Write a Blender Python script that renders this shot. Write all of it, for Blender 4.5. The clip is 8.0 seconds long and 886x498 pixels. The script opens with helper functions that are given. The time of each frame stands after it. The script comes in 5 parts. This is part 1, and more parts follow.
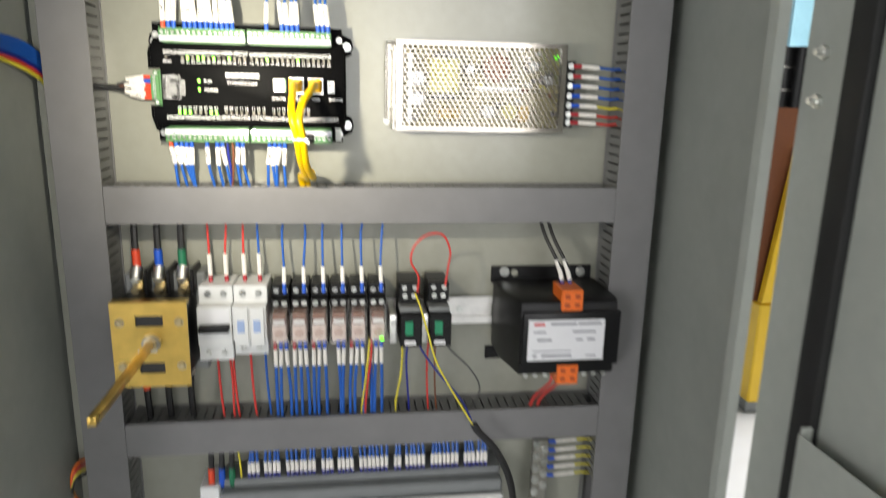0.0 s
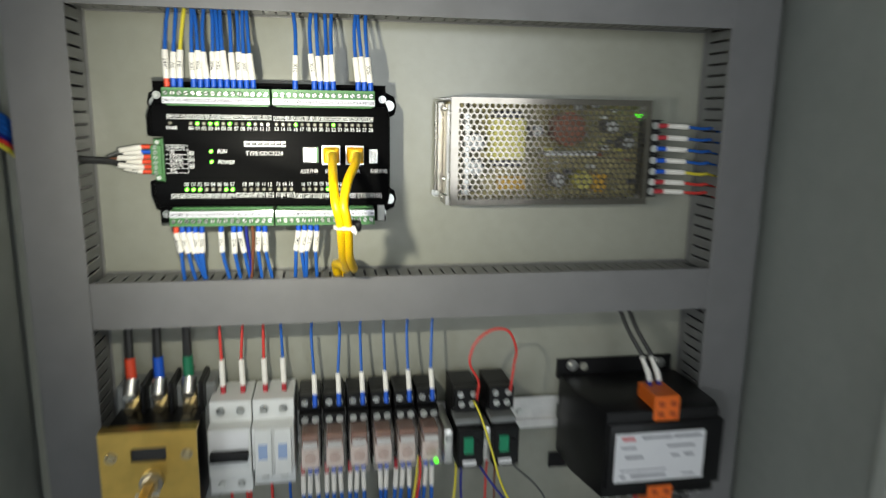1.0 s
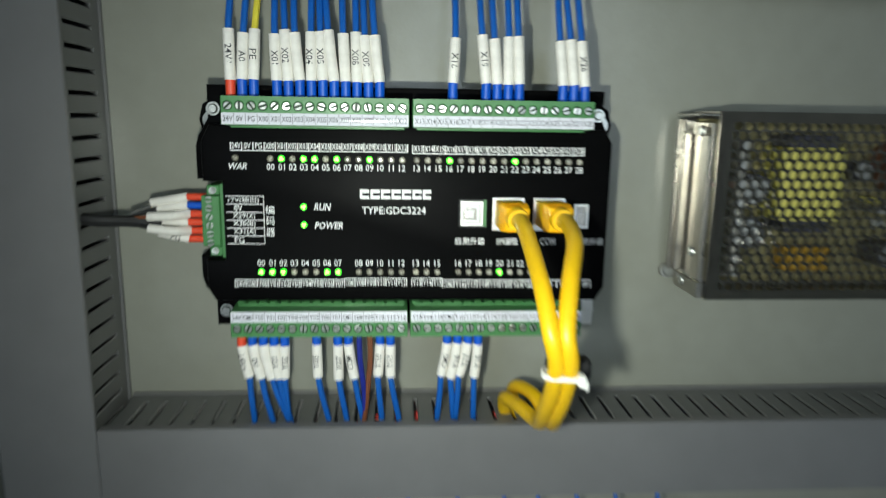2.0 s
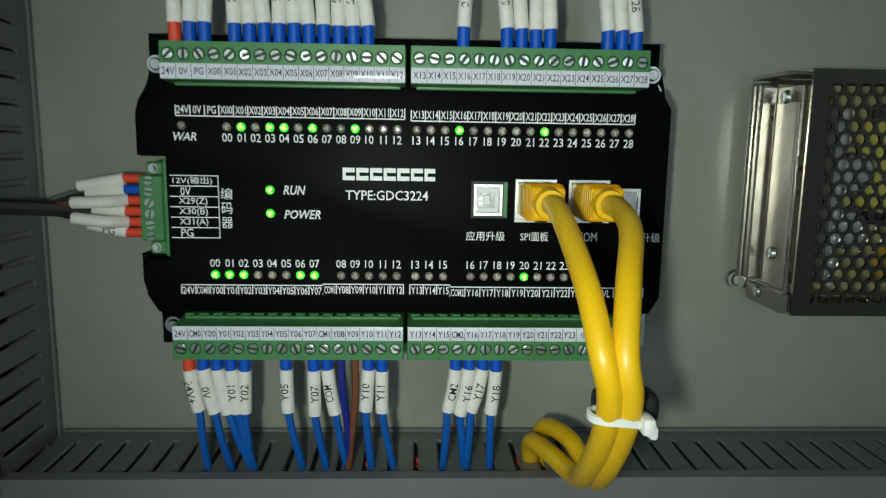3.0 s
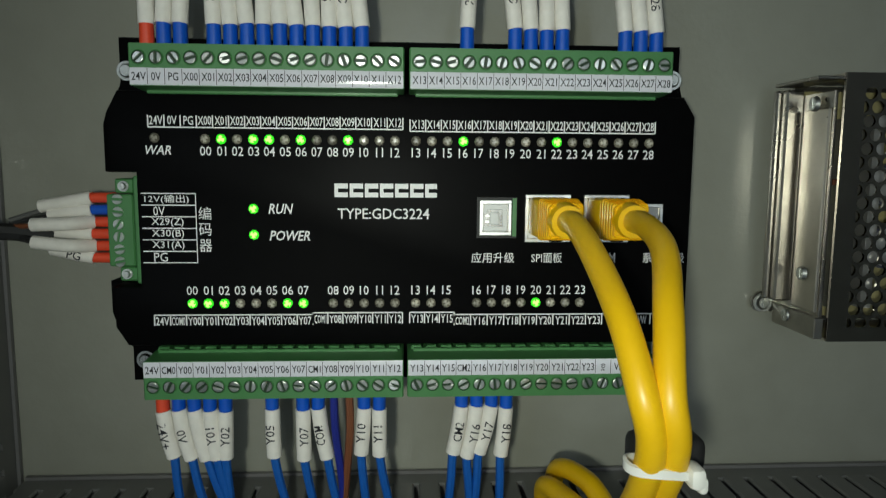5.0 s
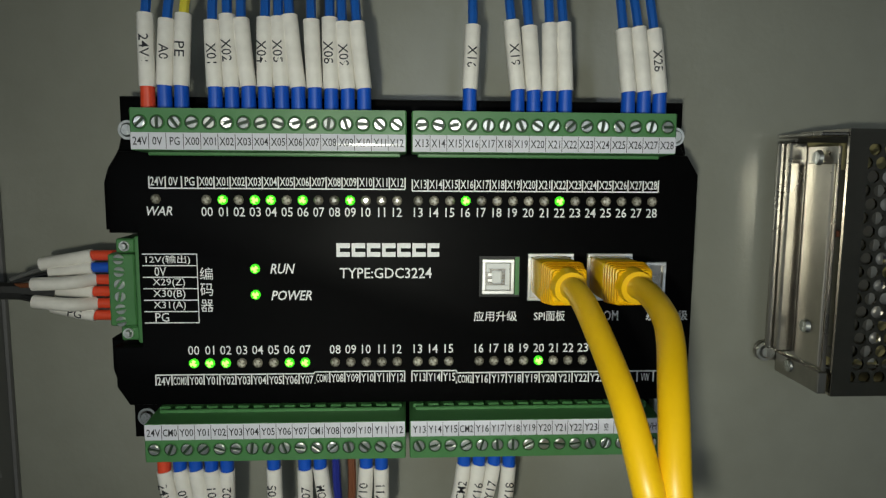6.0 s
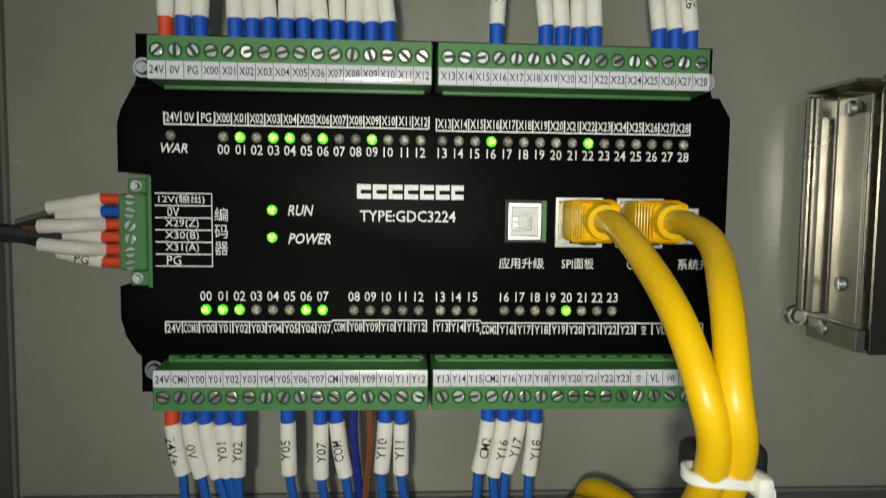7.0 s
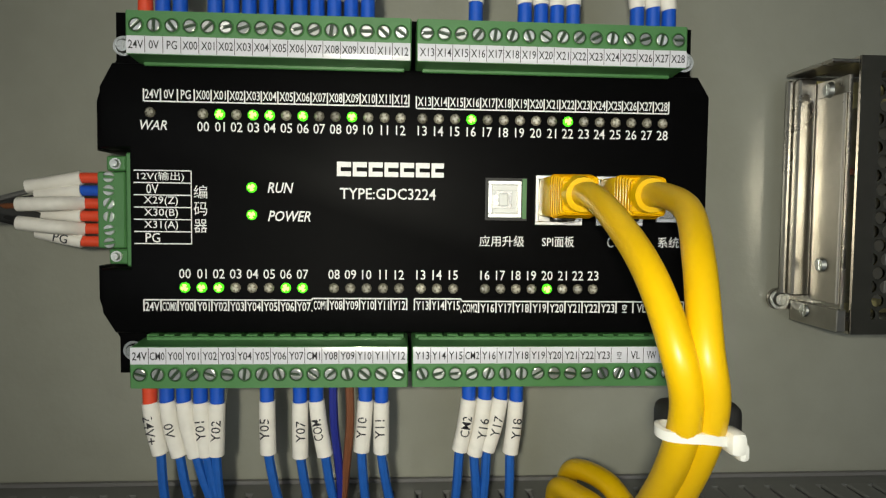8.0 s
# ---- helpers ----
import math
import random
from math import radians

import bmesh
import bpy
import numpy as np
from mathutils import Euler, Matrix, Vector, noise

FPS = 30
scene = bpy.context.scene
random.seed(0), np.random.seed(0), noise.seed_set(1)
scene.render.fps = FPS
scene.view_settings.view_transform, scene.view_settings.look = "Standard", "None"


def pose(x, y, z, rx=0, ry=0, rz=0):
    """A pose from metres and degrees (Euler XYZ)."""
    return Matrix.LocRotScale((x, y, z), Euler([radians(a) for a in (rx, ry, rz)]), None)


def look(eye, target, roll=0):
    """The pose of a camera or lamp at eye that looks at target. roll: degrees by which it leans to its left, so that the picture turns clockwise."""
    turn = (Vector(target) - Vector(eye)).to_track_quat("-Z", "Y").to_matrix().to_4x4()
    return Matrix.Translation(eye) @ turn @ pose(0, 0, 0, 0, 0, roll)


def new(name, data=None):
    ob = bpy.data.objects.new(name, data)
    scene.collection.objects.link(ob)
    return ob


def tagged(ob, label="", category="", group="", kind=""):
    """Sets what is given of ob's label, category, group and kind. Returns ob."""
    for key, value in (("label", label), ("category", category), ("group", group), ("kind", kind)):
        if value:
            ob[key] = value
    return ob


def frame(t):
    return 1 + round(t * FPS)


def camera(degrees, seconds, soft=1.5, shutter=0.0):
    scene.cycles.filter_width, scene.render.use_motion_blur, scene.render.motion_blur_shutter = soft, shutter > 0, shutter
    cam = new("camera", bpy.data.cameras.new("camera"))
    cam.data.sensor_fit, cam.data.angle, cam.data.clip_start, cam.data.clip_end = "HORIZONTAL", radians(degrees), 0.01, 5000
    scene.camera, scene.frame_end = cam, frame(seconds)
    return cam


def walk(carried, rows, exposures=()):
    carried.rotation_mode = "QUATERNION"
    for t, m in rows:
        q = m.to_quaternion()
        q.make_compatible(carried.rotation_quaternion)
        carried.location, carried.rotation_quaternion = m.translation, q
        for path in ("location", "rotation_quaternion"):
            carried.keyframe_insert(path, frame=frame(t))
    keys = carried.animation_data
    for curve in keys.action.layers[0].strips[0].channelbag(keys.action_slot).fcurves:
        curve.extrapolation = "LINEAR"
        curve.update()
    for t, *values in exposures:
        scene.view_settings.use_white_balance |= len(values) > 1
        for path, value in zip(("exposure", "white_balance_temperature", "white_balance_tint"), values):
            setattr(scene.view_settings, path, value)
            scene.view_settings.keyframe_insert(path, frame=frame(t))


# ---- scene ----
cam = camera(66.02, 8.0, soft=1.2, shutter=0.8)
PATH = [
    (0, (0.00988, 0.03077, 1.52761), (0.07722, 0.51227, 1.41089), 1.35),
    (0.5, (-0.02291, 0.08953, 1.54338), (0.05249, 0.57462, 1.44849), 0.81),
    (1, (-0.04941, 0.18637, 1.56068), (0.03392, 0.66954, 1.46269), 0.85),
    (1.5, (-0.04741, 0.35457, 1.57178), (-0.02335, 0.84322, 1.46862), -0.68),
    (2, (-0.09988, 0.45785, 1.57181), (-0.06540, 0.94685, 1.47335), 0.95),
    (2.2, (-0.09470, 0.48214, 1.55883), (-0.07489, 0.97655, 1.48690), 0.48),
    (3.3, (-0.08993, 0.53849, 1.54190), (-0.06663, 1.03152, 1.46204), 1.27),
    (3.5, (-0.09010, 0.54247, 1.53903), (-0.06398, 1.03536, 1.45917), 1.43),
    (4, (-0.09067, 0.54905, 1.53950), (-0.07221, 1.04363, 1.46842), 0.32),
    (4.2, (-0.08768, 0.55194, 1.53923), (-0.07170, 1.04683, 1.46978), 0.31),
    (5.3, (-0.09520, 0.55660, 1.54427), (-0.06423, 1.05205, 1.48451), 0.49),
    (5.5, (-0.09414, 0.55750, 1.55293), (-0.06385, 1.05266, 1.49051), 0.53),
    (6, (-0.09454, 0.55918, 1.56062), (-0.06640, 1.05468, 1.49992), 0.42),
    (6.5, (-0.10263, 0.56491, 1.54810), (-0.07382, 1.06234, 1.50645), 0.93),
    (7, (-0.10245, 0.56573, 1.53054), (-0.07287, 1.06350, 1.49372), 0.74),
    (7.5, (-0.09915, 0.56495, 1.52344), (-0.06632, 1.06290, 1.49237), 0.55),
    (8, (-0.09781, 0.56488, 1.51895), (-0.06415, 1.06303, 1.49225), 0.67),
]
walk(cam, [(t, look(eye, target, roll)) for t, eye, target, roll in PATH],
     exposures=[(0.0, 1.04, 6800, 15), (0.5, 0.74, 6700, 14), (1.0, 0.30, 6400, 10), (1.5, 0.14, 6050, 7), (2.2, -0.54, 5750, 3), (3.4, -1.13, 5700, -1), (4.2, -1.16, 5750, 0),
                (5.4, -1.30, 6050, 5), (6.5, -1.10, 6250, 8), (7.2, -0.88, 6400, 8), (8.0, -0.69, 6500, 10)])

# ---- light: the torch beside the lens, and unseen lamps added to light the hall ----
world = bpy.data.worlds.new("hall_air")
scene.world = world
world.use_nodes = True
world.node_tree.nodes["Background"].inputs[0].default_value = (0.75, 0.85, 1.0, 1)
world.node_tree.nodes["Background"].inputs[1].default_value = 0.02


def area_lamp(name, eye, target, size, watts, colour, spread=180, shape="DISK"):
    data = bpy.data.lights.new(name, "AREA")
    data.shape, data.size, data.energy, data.color, data.spread = shape, size, watts, colour, radians(spread)
    ob = new(name, data)
    ob.matrix_world = look(eye, target)
    return ob


TORCH = area_lamp("torch_light", (-0.120, 0.503, 1.537), (-0.058, 0.826, 1.512), 0.014, 0.375, (1.0, 0.97, 0.80), 104)
# Unseen lamp added far behind the camera to fill the cabinet from the left.
HALL = area_lamp("window_light", (-4.2, -5.85, 2.1), (0.1, 0.8, 1.4), 2.4, 160, (0.92, 0.97, 1.0), 180, "SQUARE")
# Unseen lamp added where the power supply's cover mirrors it, to brighten the sheet.
AISLE = area_lamp("aisle_window_light", (0.9, -5.85, 1.9), (0.2, 0.8, 1.4), 2.3, 66, (0.92, 0.97, 1.0), 180, "SQUARE")
# Unseen overhead lamp added to brighten what shows through the door gap.
YARD = area_lamp("bay_light", (3.2, 3.2, 3.6), (3.2, 3.2, 0.0), 2.0, 170, (0.95, 0.98, 1.0), 180, "SQUARE")


# ---- materials ----
def material(name, colour, rough=0.5, metal=0.0, vary=0.06, scale=60.0, bump=0.0, bump_scale=600.0, emit=0.0, per_piece=0.0,
             coat=0.0, alpha=1.0, transmit=0.0, dirt=0.0, dirt_scale=9.0, rough_vary=0.08, shine=0.5):
    m = bpy.data.materials.new(name)
    m.use_nodes = True
    t = m.node_tree
    b = t.nodes["Principled BSDF"]
    b.inputs["Specular IOR Level"].default_value = shine
    b.inputs["Roughness"].default_value, b.inputs["Metallic"].default_value = rough, metal
    b.inputs["Coat Weight"].default_value, b.inputs["Alpha"].default_value, b.inputs["Transmission Weight"].default_value = coat, alpha, transmit
    place = t.nodes.new("ShaderNodeTexCoord")
    grain = t.nodes.new("ShaderNodeTexNoise")
    grain.inputs["Scale"].default_value, grain.inputs["Detail"].default_value = scale, 5
    t.links.new(place.outputs["Object"], grain.inputs["Vector"])
    stain = t.nodes.new("ShaderNodeTexNoise")
    stain.inputs["Scale"].default_value, stain.inputs["Detail"].default_value = dirt_scale, 8
    t.links.new(place.outputs["Object"], stain.inputs["Vector"])

    def ramp(source, lo, hi, a, b2):
        r = t.nodes.new("ShaderNodeMapRange")
        r.inputs[1].default_value, r.inputs[2].default_value, r.inputs[3].default_value, r.inputs[4].default_value = lo, hi, a, b2
        t.links.new(source, r.inputs[0])
        return r.outputs[0]

    value = ramp(grain.outputs[0], 0.3, 0.7, 1 - vary, 1 + vary)
    factors = [value, ramp(stain.outputs[0], 0.42, 0.75, 1.0, 1 - dirt)]
    if per_piece:
        info = t.nodes.new("ShaderNodeObjectInfo")
        factors.append(ramp(info.outputs["Random"], 0, 1, 1 - per_piece, 1 + per_piece))
    out = factors[0]
    for f in factors[1:]:
        mul = t.nodes.new("ShaderNodeMath")
        mul.operation = "MULTIPLY"
        t.links.new(out, mul.inputs[0])
        t.links.new(f, mul.inputs[1])
        out = mul.outputs[0]
    tint = t.nodes.new("ShaderNodeVectorMath")
    tint.operation = "SCALE"
    tint.inputs[0].default_value = colour
    t.links.new(out, tint.inputs["Scale"])
    t.links.new(tint.outputs[0], b.inputs["Base Color"])
    t.links.new(ramp(stain.outputs[0], 0.3, 0.7, max(0.02, rough - rough_vary), min(1, rough + rough_vary)), b.inputs["Roughness"])
    if bump:
        fine = t.nodes.new("ShaderNodeTexNoise")
        fine.inputs["Scale"].default_value, fine.inputs["Detail"].default_value = bump_scale, 3
        t.links.new(place.outputs["Object"], fine.inputs["Vector"])
        n = t.nodes.new("ShaderNodeBump")
        n.inputs["Strength"].default_value, n.inputs["Distance"].default_value = bump, 0.0006
        t.links.new(fine.outputs[0], n.inputs["Height"])
        t.links.new(n.outputs[0], b.inputs["Normal"])
    if emit:
        b.inputs["Emission Color"].default_value, b.inputs["Emission Strength"].default_value = (*colour, 1), emit
    return m


PANEL = material("panel_paint", (0.298, 0.300, 0.252), 0.20, vary=0.03, scale=90, bump=0.12, bump_scale=520, dirt=0.06, rough_vary=0.04)
STEEL_PAINT = material("cabinet_paint", (0.40, 0.42, 0.38), 0.45, vary=0.03, scale=70, bump=0.3, bump_scale=420, dirt=0.10)
DUCT = material("duct_plastic", (0.178, 0.175, 0.175), 0.42, vary=0.04, scale=50, bump=0.1, bump_scale=500, dirt=0.10, dirt_scale=14)
SLAT = material("duct_slat_plastic", (0.150, 0.152, 0.148), 0.42, vary=0.05, scale=80, per_piece=0.05)
BLACK = material("black_case_paint", (0.0018, 0.0018, 0.0020), 0.5, shine=0.05, vary=0.15, scale=220, bump=0.035, bump_scale=1500, dirt=0.2)
BLACK_PLASTIC = material("black_plastic", (0.006, 0.006, 0.0065), 0.4, shine=0.28, vary=0.1, scale=90, bump=0.1, dirt=0.15)
RUBBER = material("black_rubber", (0.012, 0.012, 0.012), 0.6, vary=0.1)
GREEN = material("terminal_green", (0.065, 0.20, 0.062), 0.42, vary=0.07, scale=120, bump=0.08, dirt=0.12, dirt_scale=60)
WHITE_PRINT = material("white_print", (0.85, 0.85, 0.84), 0.6, vary=0.05, scale=900)
BLACK_PRINT = material("black_print", (0.02, 0.02, 0.025), 0.6, vary=0.1, scale=900)
LABEL = material("label_strip_film", (0.68, 0.68, 0.74), 0.14, vary=0.03, scale=200, coat=0.5, rough_vary=0.05)
SCREW = material("screw_steel", (0.66, 0.67, 0.64), 0.30, 1.0, vary=0.10, scale=500, per_piece=0.2)
BRASS_SCREW = material("yellow_zinc_screw", (0.60, 0.50, 0.30), 0.3, 1.0, vary=0.1, scale=500)
CHROME = material("plated_shell", (0.84, 0.83, 0.80), 0.34, 1.0, vary=0.08, scale=300)
GALV = material("zinc_sheet", (0.42, 0.40, 0.36), 0.28, 1.0, vary=0.10, scale=120, bump=0.08, dirt=0.12, dirt_scale=25)
RAIL = material("bright_zinc_rail", (0.80, 0.79, 0.76), 0.46, 0.8, vary=0.06, scale=90, dirt=0.10, dirt_scale=25)
COVER = material("perforated_aluminium", (0.235, 0.215, 0.185), 0.12, 1.0, vary=0.05, scale=160, dirt=0.08, dirt_scale=30, rough_vary=0.03)
SHEET = material("aluminium_sheet", (0.56, 0.52, 0.45), 0.32, 1.0, vary=0.06, scale=160, dirt=0.08, dirt_scale=30)
GOLD = material("yellow_zinc_plate", (0.74, 0.50, 0.13), 0.33, 1.0, vary=0.14, scale=45, bump=0.05, dirt=0.22, dirt_scale=20)
WIRE_BLUE = material("blue_wire", (0.012, 0.10, 0.42), 0.42, vary=0.06, scale=300)
WIRE_NAVY = material("dark_blue_wire", (0.012, 0.02, 0.22), 0.42)
WIRE_RED = material("red_wire", (0.60, 0.045, 0.035), 0.42, vary=0.06, scale=300)
WIRE_BROWN = material("brown_wire", (0.16, 0.055, 0.022), 0.45)
WIRE_GREY = material("grey_wire", (0.10, 0.10, 0.095), 0.45)
WIRE_BLACK = material("black_wire", (0.014, 0.014, 0.014), 0.45)
WIRE_YELLOW = material("yellow_wire", (0.70, 0.60, 0.05), 0.42)
FERRULE_BLUE = material("blue_ferrule", (0.008, 0.085, 0.52), 0.38, vary=0.05, scale=300)
FERRULE_CRIMSON = material("crimson_ferrule", (0.42, 0.03, 0.04), 0.38, vary=0.05, scale=300)
FERRULE_RED = material("red_ferrule", (0.72, 0.07, 0.025), 0.38, vary=0.05, scale=300)
SHRINK_GREEN = material("green_shrink", (0.01, 0.16, 0.075), 0.4)
SLEEVE = material("white_marker_sleeve", (0.80, 0.77, 0.71), 0.5, vary=0.05, scale=260, bump=0.15, bump_scale=700, dirt=0.16, dirt_scale=120)
YELLOW = material("yellow_cable", (0.80, 0.49, 0.001), 0.36, vary=0.04, scale=120, dirt=0.08, dirt_scale=60)
NYLON = material("white_nylon", (0.74, 0.74, 0.70), 0.45, vary=0.04)
WHITE_PLASTIC = material("white_moulding", (0.70, 0.71, 0.70), 0.4, vary=0.03, dirt=0.06)
GREY_PLASTIC = material("grey_moulding", (0.20, 0.21, 0.21), 0.4, vary=0.05)
ORANGE = material("orange_terminal", (0.78, 0.15, 0.015), 0.42, vary=0.05)
PAPER = material("white_label_paper", (0.72, 0.72, 0.73), 0.4, vary=0.02)
PRINT_RED = material("red_print", (0.60, 0.04, 0.05), 0.5)
PRINT_GREY = material("grey_print", (0.22, 0.22, 0.25), 0.5)
CLEAR = material("smoked_clear_cover", (0.80, 0.74, 0.70), 0.08, alpha=0.16, vary=0.02, coat=0.8)
RELAY_BLOCK = material("pale_relay_block", (0.66, 0.55, 0.50), 0.4, vary=0.12, scale=300)
CORE_PINK = material("relay_core", (0.46, 0.33, 0.28), 0.4, vary=0.15, scale=180)
LED_ON = material("lit_green_led", (0.10, 1.0, 0.02), 0.25, vary=0.02, emit=1.3, coat=0.5)
LED_CORE = material("lit_led_core", (0.55, 1.0, 0.16), 0.25, vary=0.02, emit=3.2)
LED_OFF = material("unlit_led_lens", (0.17, 0.155, 0.12), 0.16, vary=0.3, scale=900, coat=0.8, per_piece=0.4)
LED_OFF_CORE = material("unlit_led_core", (0.42, 0.40, 0.33), 0.16, vary=0.4, scale=900, coat=0.8, per_piece=0.4)
WELL_SHADE = material("screw_well_shade", (0.012, 0.035, 0.012), 0.5)
GREEN_FLAG = material("green_indicator", (0.0, 0.22, 0.10), 0.35, coat=0.3)
PCB = material("circuit_board", (0.34, 0.30, 0.14), 0.45, vary=0.25, scale=120)
TAPE = material("yellow_transformer_tape", (0.72, 0.66, 0.16), 0.4, vary=0.06)
COIL = material("copper_coil", (0.20, 0.07, 0.035), 0.35, 0.4, vary=0.2, scale=300)
CAP = material("capacitor_sleeve", (0.05, 0.05, 0.07), 0.35)
CAP_TOP = material("capacitor_top", (0.55, 0.55, 0.53), 0.35, 0.8)
CAP_YELLOW = material("film_capacitor", (0.62, 0.36, 0.03), 0.4)
CONCRETE = material("hall_floor_paint", (0.50, 0.51, 0.50), 0.6, vary=0.06, scale=3, dirt=0.15, dirt_scale=0.8)
WALL = material("hall_wall_paint", (0.55, 0.56, 0.55), 0.8, vary=0.04, scale=2)
SAFETY = material("yellow_machine_paint", (0.72, 0.46, 0.02), 0.45, vary=0.05, scale=8)
TEAL = material("teal_machine_paint", (0.03, 0.30, 0.25), 0.5, vary=0.05, scale=8)
PALE_BLUE = material("pale_blue_machine_paint", (0.22, 0.42, 0.50), 0.5, vary=0.05, scale=8)


# ---- building helpers ----
BAY = Matrix.Identity(4)  # where the bay that is being built hangs on the panel


def bay(about, wide, dx, dz):
    return Matrix.Translation((about * (1 - wide) + dx, 0, dz)) @ Matrix.Diagonal((wide, 1, 1, 1))


def thing(name, at, label, category, group="", kind=""):
    ob = new(name)
    ob.location, ob.empty_display_size = BAY @ Vector(at), 0.01
    bpy.context.view_layer.update()
    return tagged(ob, label, category, group, kind)


def part(name, bm, mat, parent=None, label="", sharp=35, kind=""):
    at = parent.matrix_world.translation.copy() if parent else Vector()
    bmesh.ops.transform(bm, matrix=Matrix.Translation(-at) @ BAY, verts=bm.verts)
    me = bpy.data.meshes.new(name)
    bm.normal_update()
    bm.to_mesh(me)
    bm.free()
    for m in mat if isinstance(mat, (list, tuple)) else (mat,):
        me.materials.append(m)
    me.polygons.foreach_set("use_smooth", [True] * len(me.polygons))
    me.set_sharp_from_angle(angle=radians(sharp))
    ob = new(name, me)
    if parent:
        ob.parent = parent
        ob.matrix_world = Matrix.Translation(at)
    return tagged(ob, label, kind=kind)


def piece(name, mesh, parent, m):
    """One of many alike pieces on shared mesh data, at the pose m relative to its parent."""
    ob = new(name, mesh)
    ob.parent = parent
    ob.matrix_local = m
    return ob


def box(bm, x0, x1, y0, y1, z0, z1, bevel=0.0, seg=1, mat=0):
    vs = [bm.verts.new(p) for p in ((x0, y0, z0), (x1, y0, z0), (x1, y1, z0), (x0, y1, z0), (x0, y0, z1), (x1, y0, z1), (x1, y1, z1), (x0, y1, z1))]
    fs = [bm.faces.new([vs[i] for i in f]) for f in ((3, 2, 1, 0), (4, 5, 6, 7), (0, 1, 5, 4), (1, 2, 6, 5), (2, 3, 7, 6), (3, 0, 4, 7))]
    for f in fs:
        f.material_index = mat
    if bevel:
        bmesh.ops.bevel(bm, geom=list({e for f in fs for e in f.edges}), offset=bevel, segments=seg, affect="EDGES", profile=0.5)
    return bm


def boxes(*rows, bevel=0.0, seg=1):
    bm = bmesh.new()
    for r in rows:
        box(bm, *r, bevel=bevel, seg=seg)
    return bm


def prism(bm, outline, axis, a, b, bevel=0.0, seg=1):
    """A flat outline pushed along an axis from a to b: axis y takes (x, z) pairs, axis x takes (y, z), axis z takes (x, y)."""
    def at(p, d):
        return {"y": (p[0], d, p[1]), "x": (d, p[0], p[1]), "z": (p[0], p[1], d)}[axis]
    lo, hi = [bm.verts.new(at(p, a)) for p in outline], [bm.verts.new(at(p, b)) for p in outline]
    n = len(outline)
    fs = [bm.faces.new(lo), bm.faces.new(hi[::-1])] + [bm.faces.new((lo[i], hi[i], hi[(i + 1) % n], lo[(i + 1) % n])) for i in range(n)]
    bmesh.ops.recalc_face_normals(bm, faces=fs)
    if bevel:
        bmesh.ops.bevel(bm, geom=list({e for f in fs[:2] for e in f.edges}), offset=bevel, segments=seg, affect="EDGES", profile=0.5)
    return bm


def rod(bm, p, q, r, seg=12, r2=None, mat=0):
    p, q = Vector(p), Vector(q)
    m = Matrix.Translation((p + q) / 2) @ (q - p).to_track_quat("Z", "Y").to_matrix().to_4x4()
    got = bmesh.ops.create_cone(bm, cap_ends=True, segments=seg, radius1=r, radius2=r if r2 is None else r2, depth=(q - p).length, matrix=m)
    for f in {f for v in got["verts"] for f in v.link_faces}:
        f.material_index = mat
    return bm


def rods(*rows, seg=12):
    bm = bmesh.new()
    for p, q, r in rows:
        rod(bm, p, q, r, seg)
    return bm


def smooth_path(pts, steps=6):
    pts = [Vector(p) for p in pts]
    if len(pts) < 3:
        return pts
    ext = [2 * pts[0] - pts[1]] + pts + [2 * pts[-1] - pts[-2]]
    out = []
    for i in range(1, len(ext) - 2):
        a, b, c, d = ext[i - 1:i + 3]
        for k in range(steps):
            t = k / steps
            out.append(0.5 * (2 * b + (c - a) * t + (2 * a - 5 * b + 4 * c - d) * t * t + (3 * b - a - 3 * c + d) * t ** 3))
    return out + [pts[-1]]


def tube(bm, pts, r, seg=8, steps=6, ends=True):
    path = smooth_path(pts, steps)
    rings, side = [], None
    for i, p in enumerate(path):
        d = (path[min(i + 1, len(path) - 1)] - path[max(i - 1, 0)]).normalized()
        if side is None:
            side = d.orthogonal().normalized()
        side = (side - d * side.dot(d)).normalized()
        up = d.cross(side)
        rings.append([bm.verts.new(p + (side * math.cos(2 * math.pi * k / seg) + up * math.sin(2 * math.pi * k / seg)) * r) for k in range(seg)])
    for a, b in zip(rings, rings[1:]):
        for k in range(seg):
            bm.faces.new((a[k], a[(k + 1) % seg], b[(k + 1) % seg], b[k]))
    if ends:
        bm.faces.new(rings[0][::-1])
        bm.faces.new(rings[-1])
    return bm


GLYPHS = {}


def glyphs(text, shear=0.0, bold=0.0):
    key = (text, shear, bold)
    if key not in GLYPHS:
        cu = bpy.data.curves.new("type", "FONT")
        cu.body, cu.size, cu.align_x, cu.align_y, cu.resolution_u, cu.shear, cu.offset = text, 1.0, "LEFT", "BOTTOM_BASELINE", 2, shear, bold
        ob = new("type", cu)
        me = ob.evaluated_get(bpy.context.evaluated_depsgraph_get()).to_mesh()
        got = ([v.co.to_2d() for v in me.vertices], [list(f.vertices) for f in me.polygons])
        bpy.data.objects.remove(ob)
        bpy.data.curves.remove(cu)
        GLYPHS[key] = got
    return GLYPHS[key]


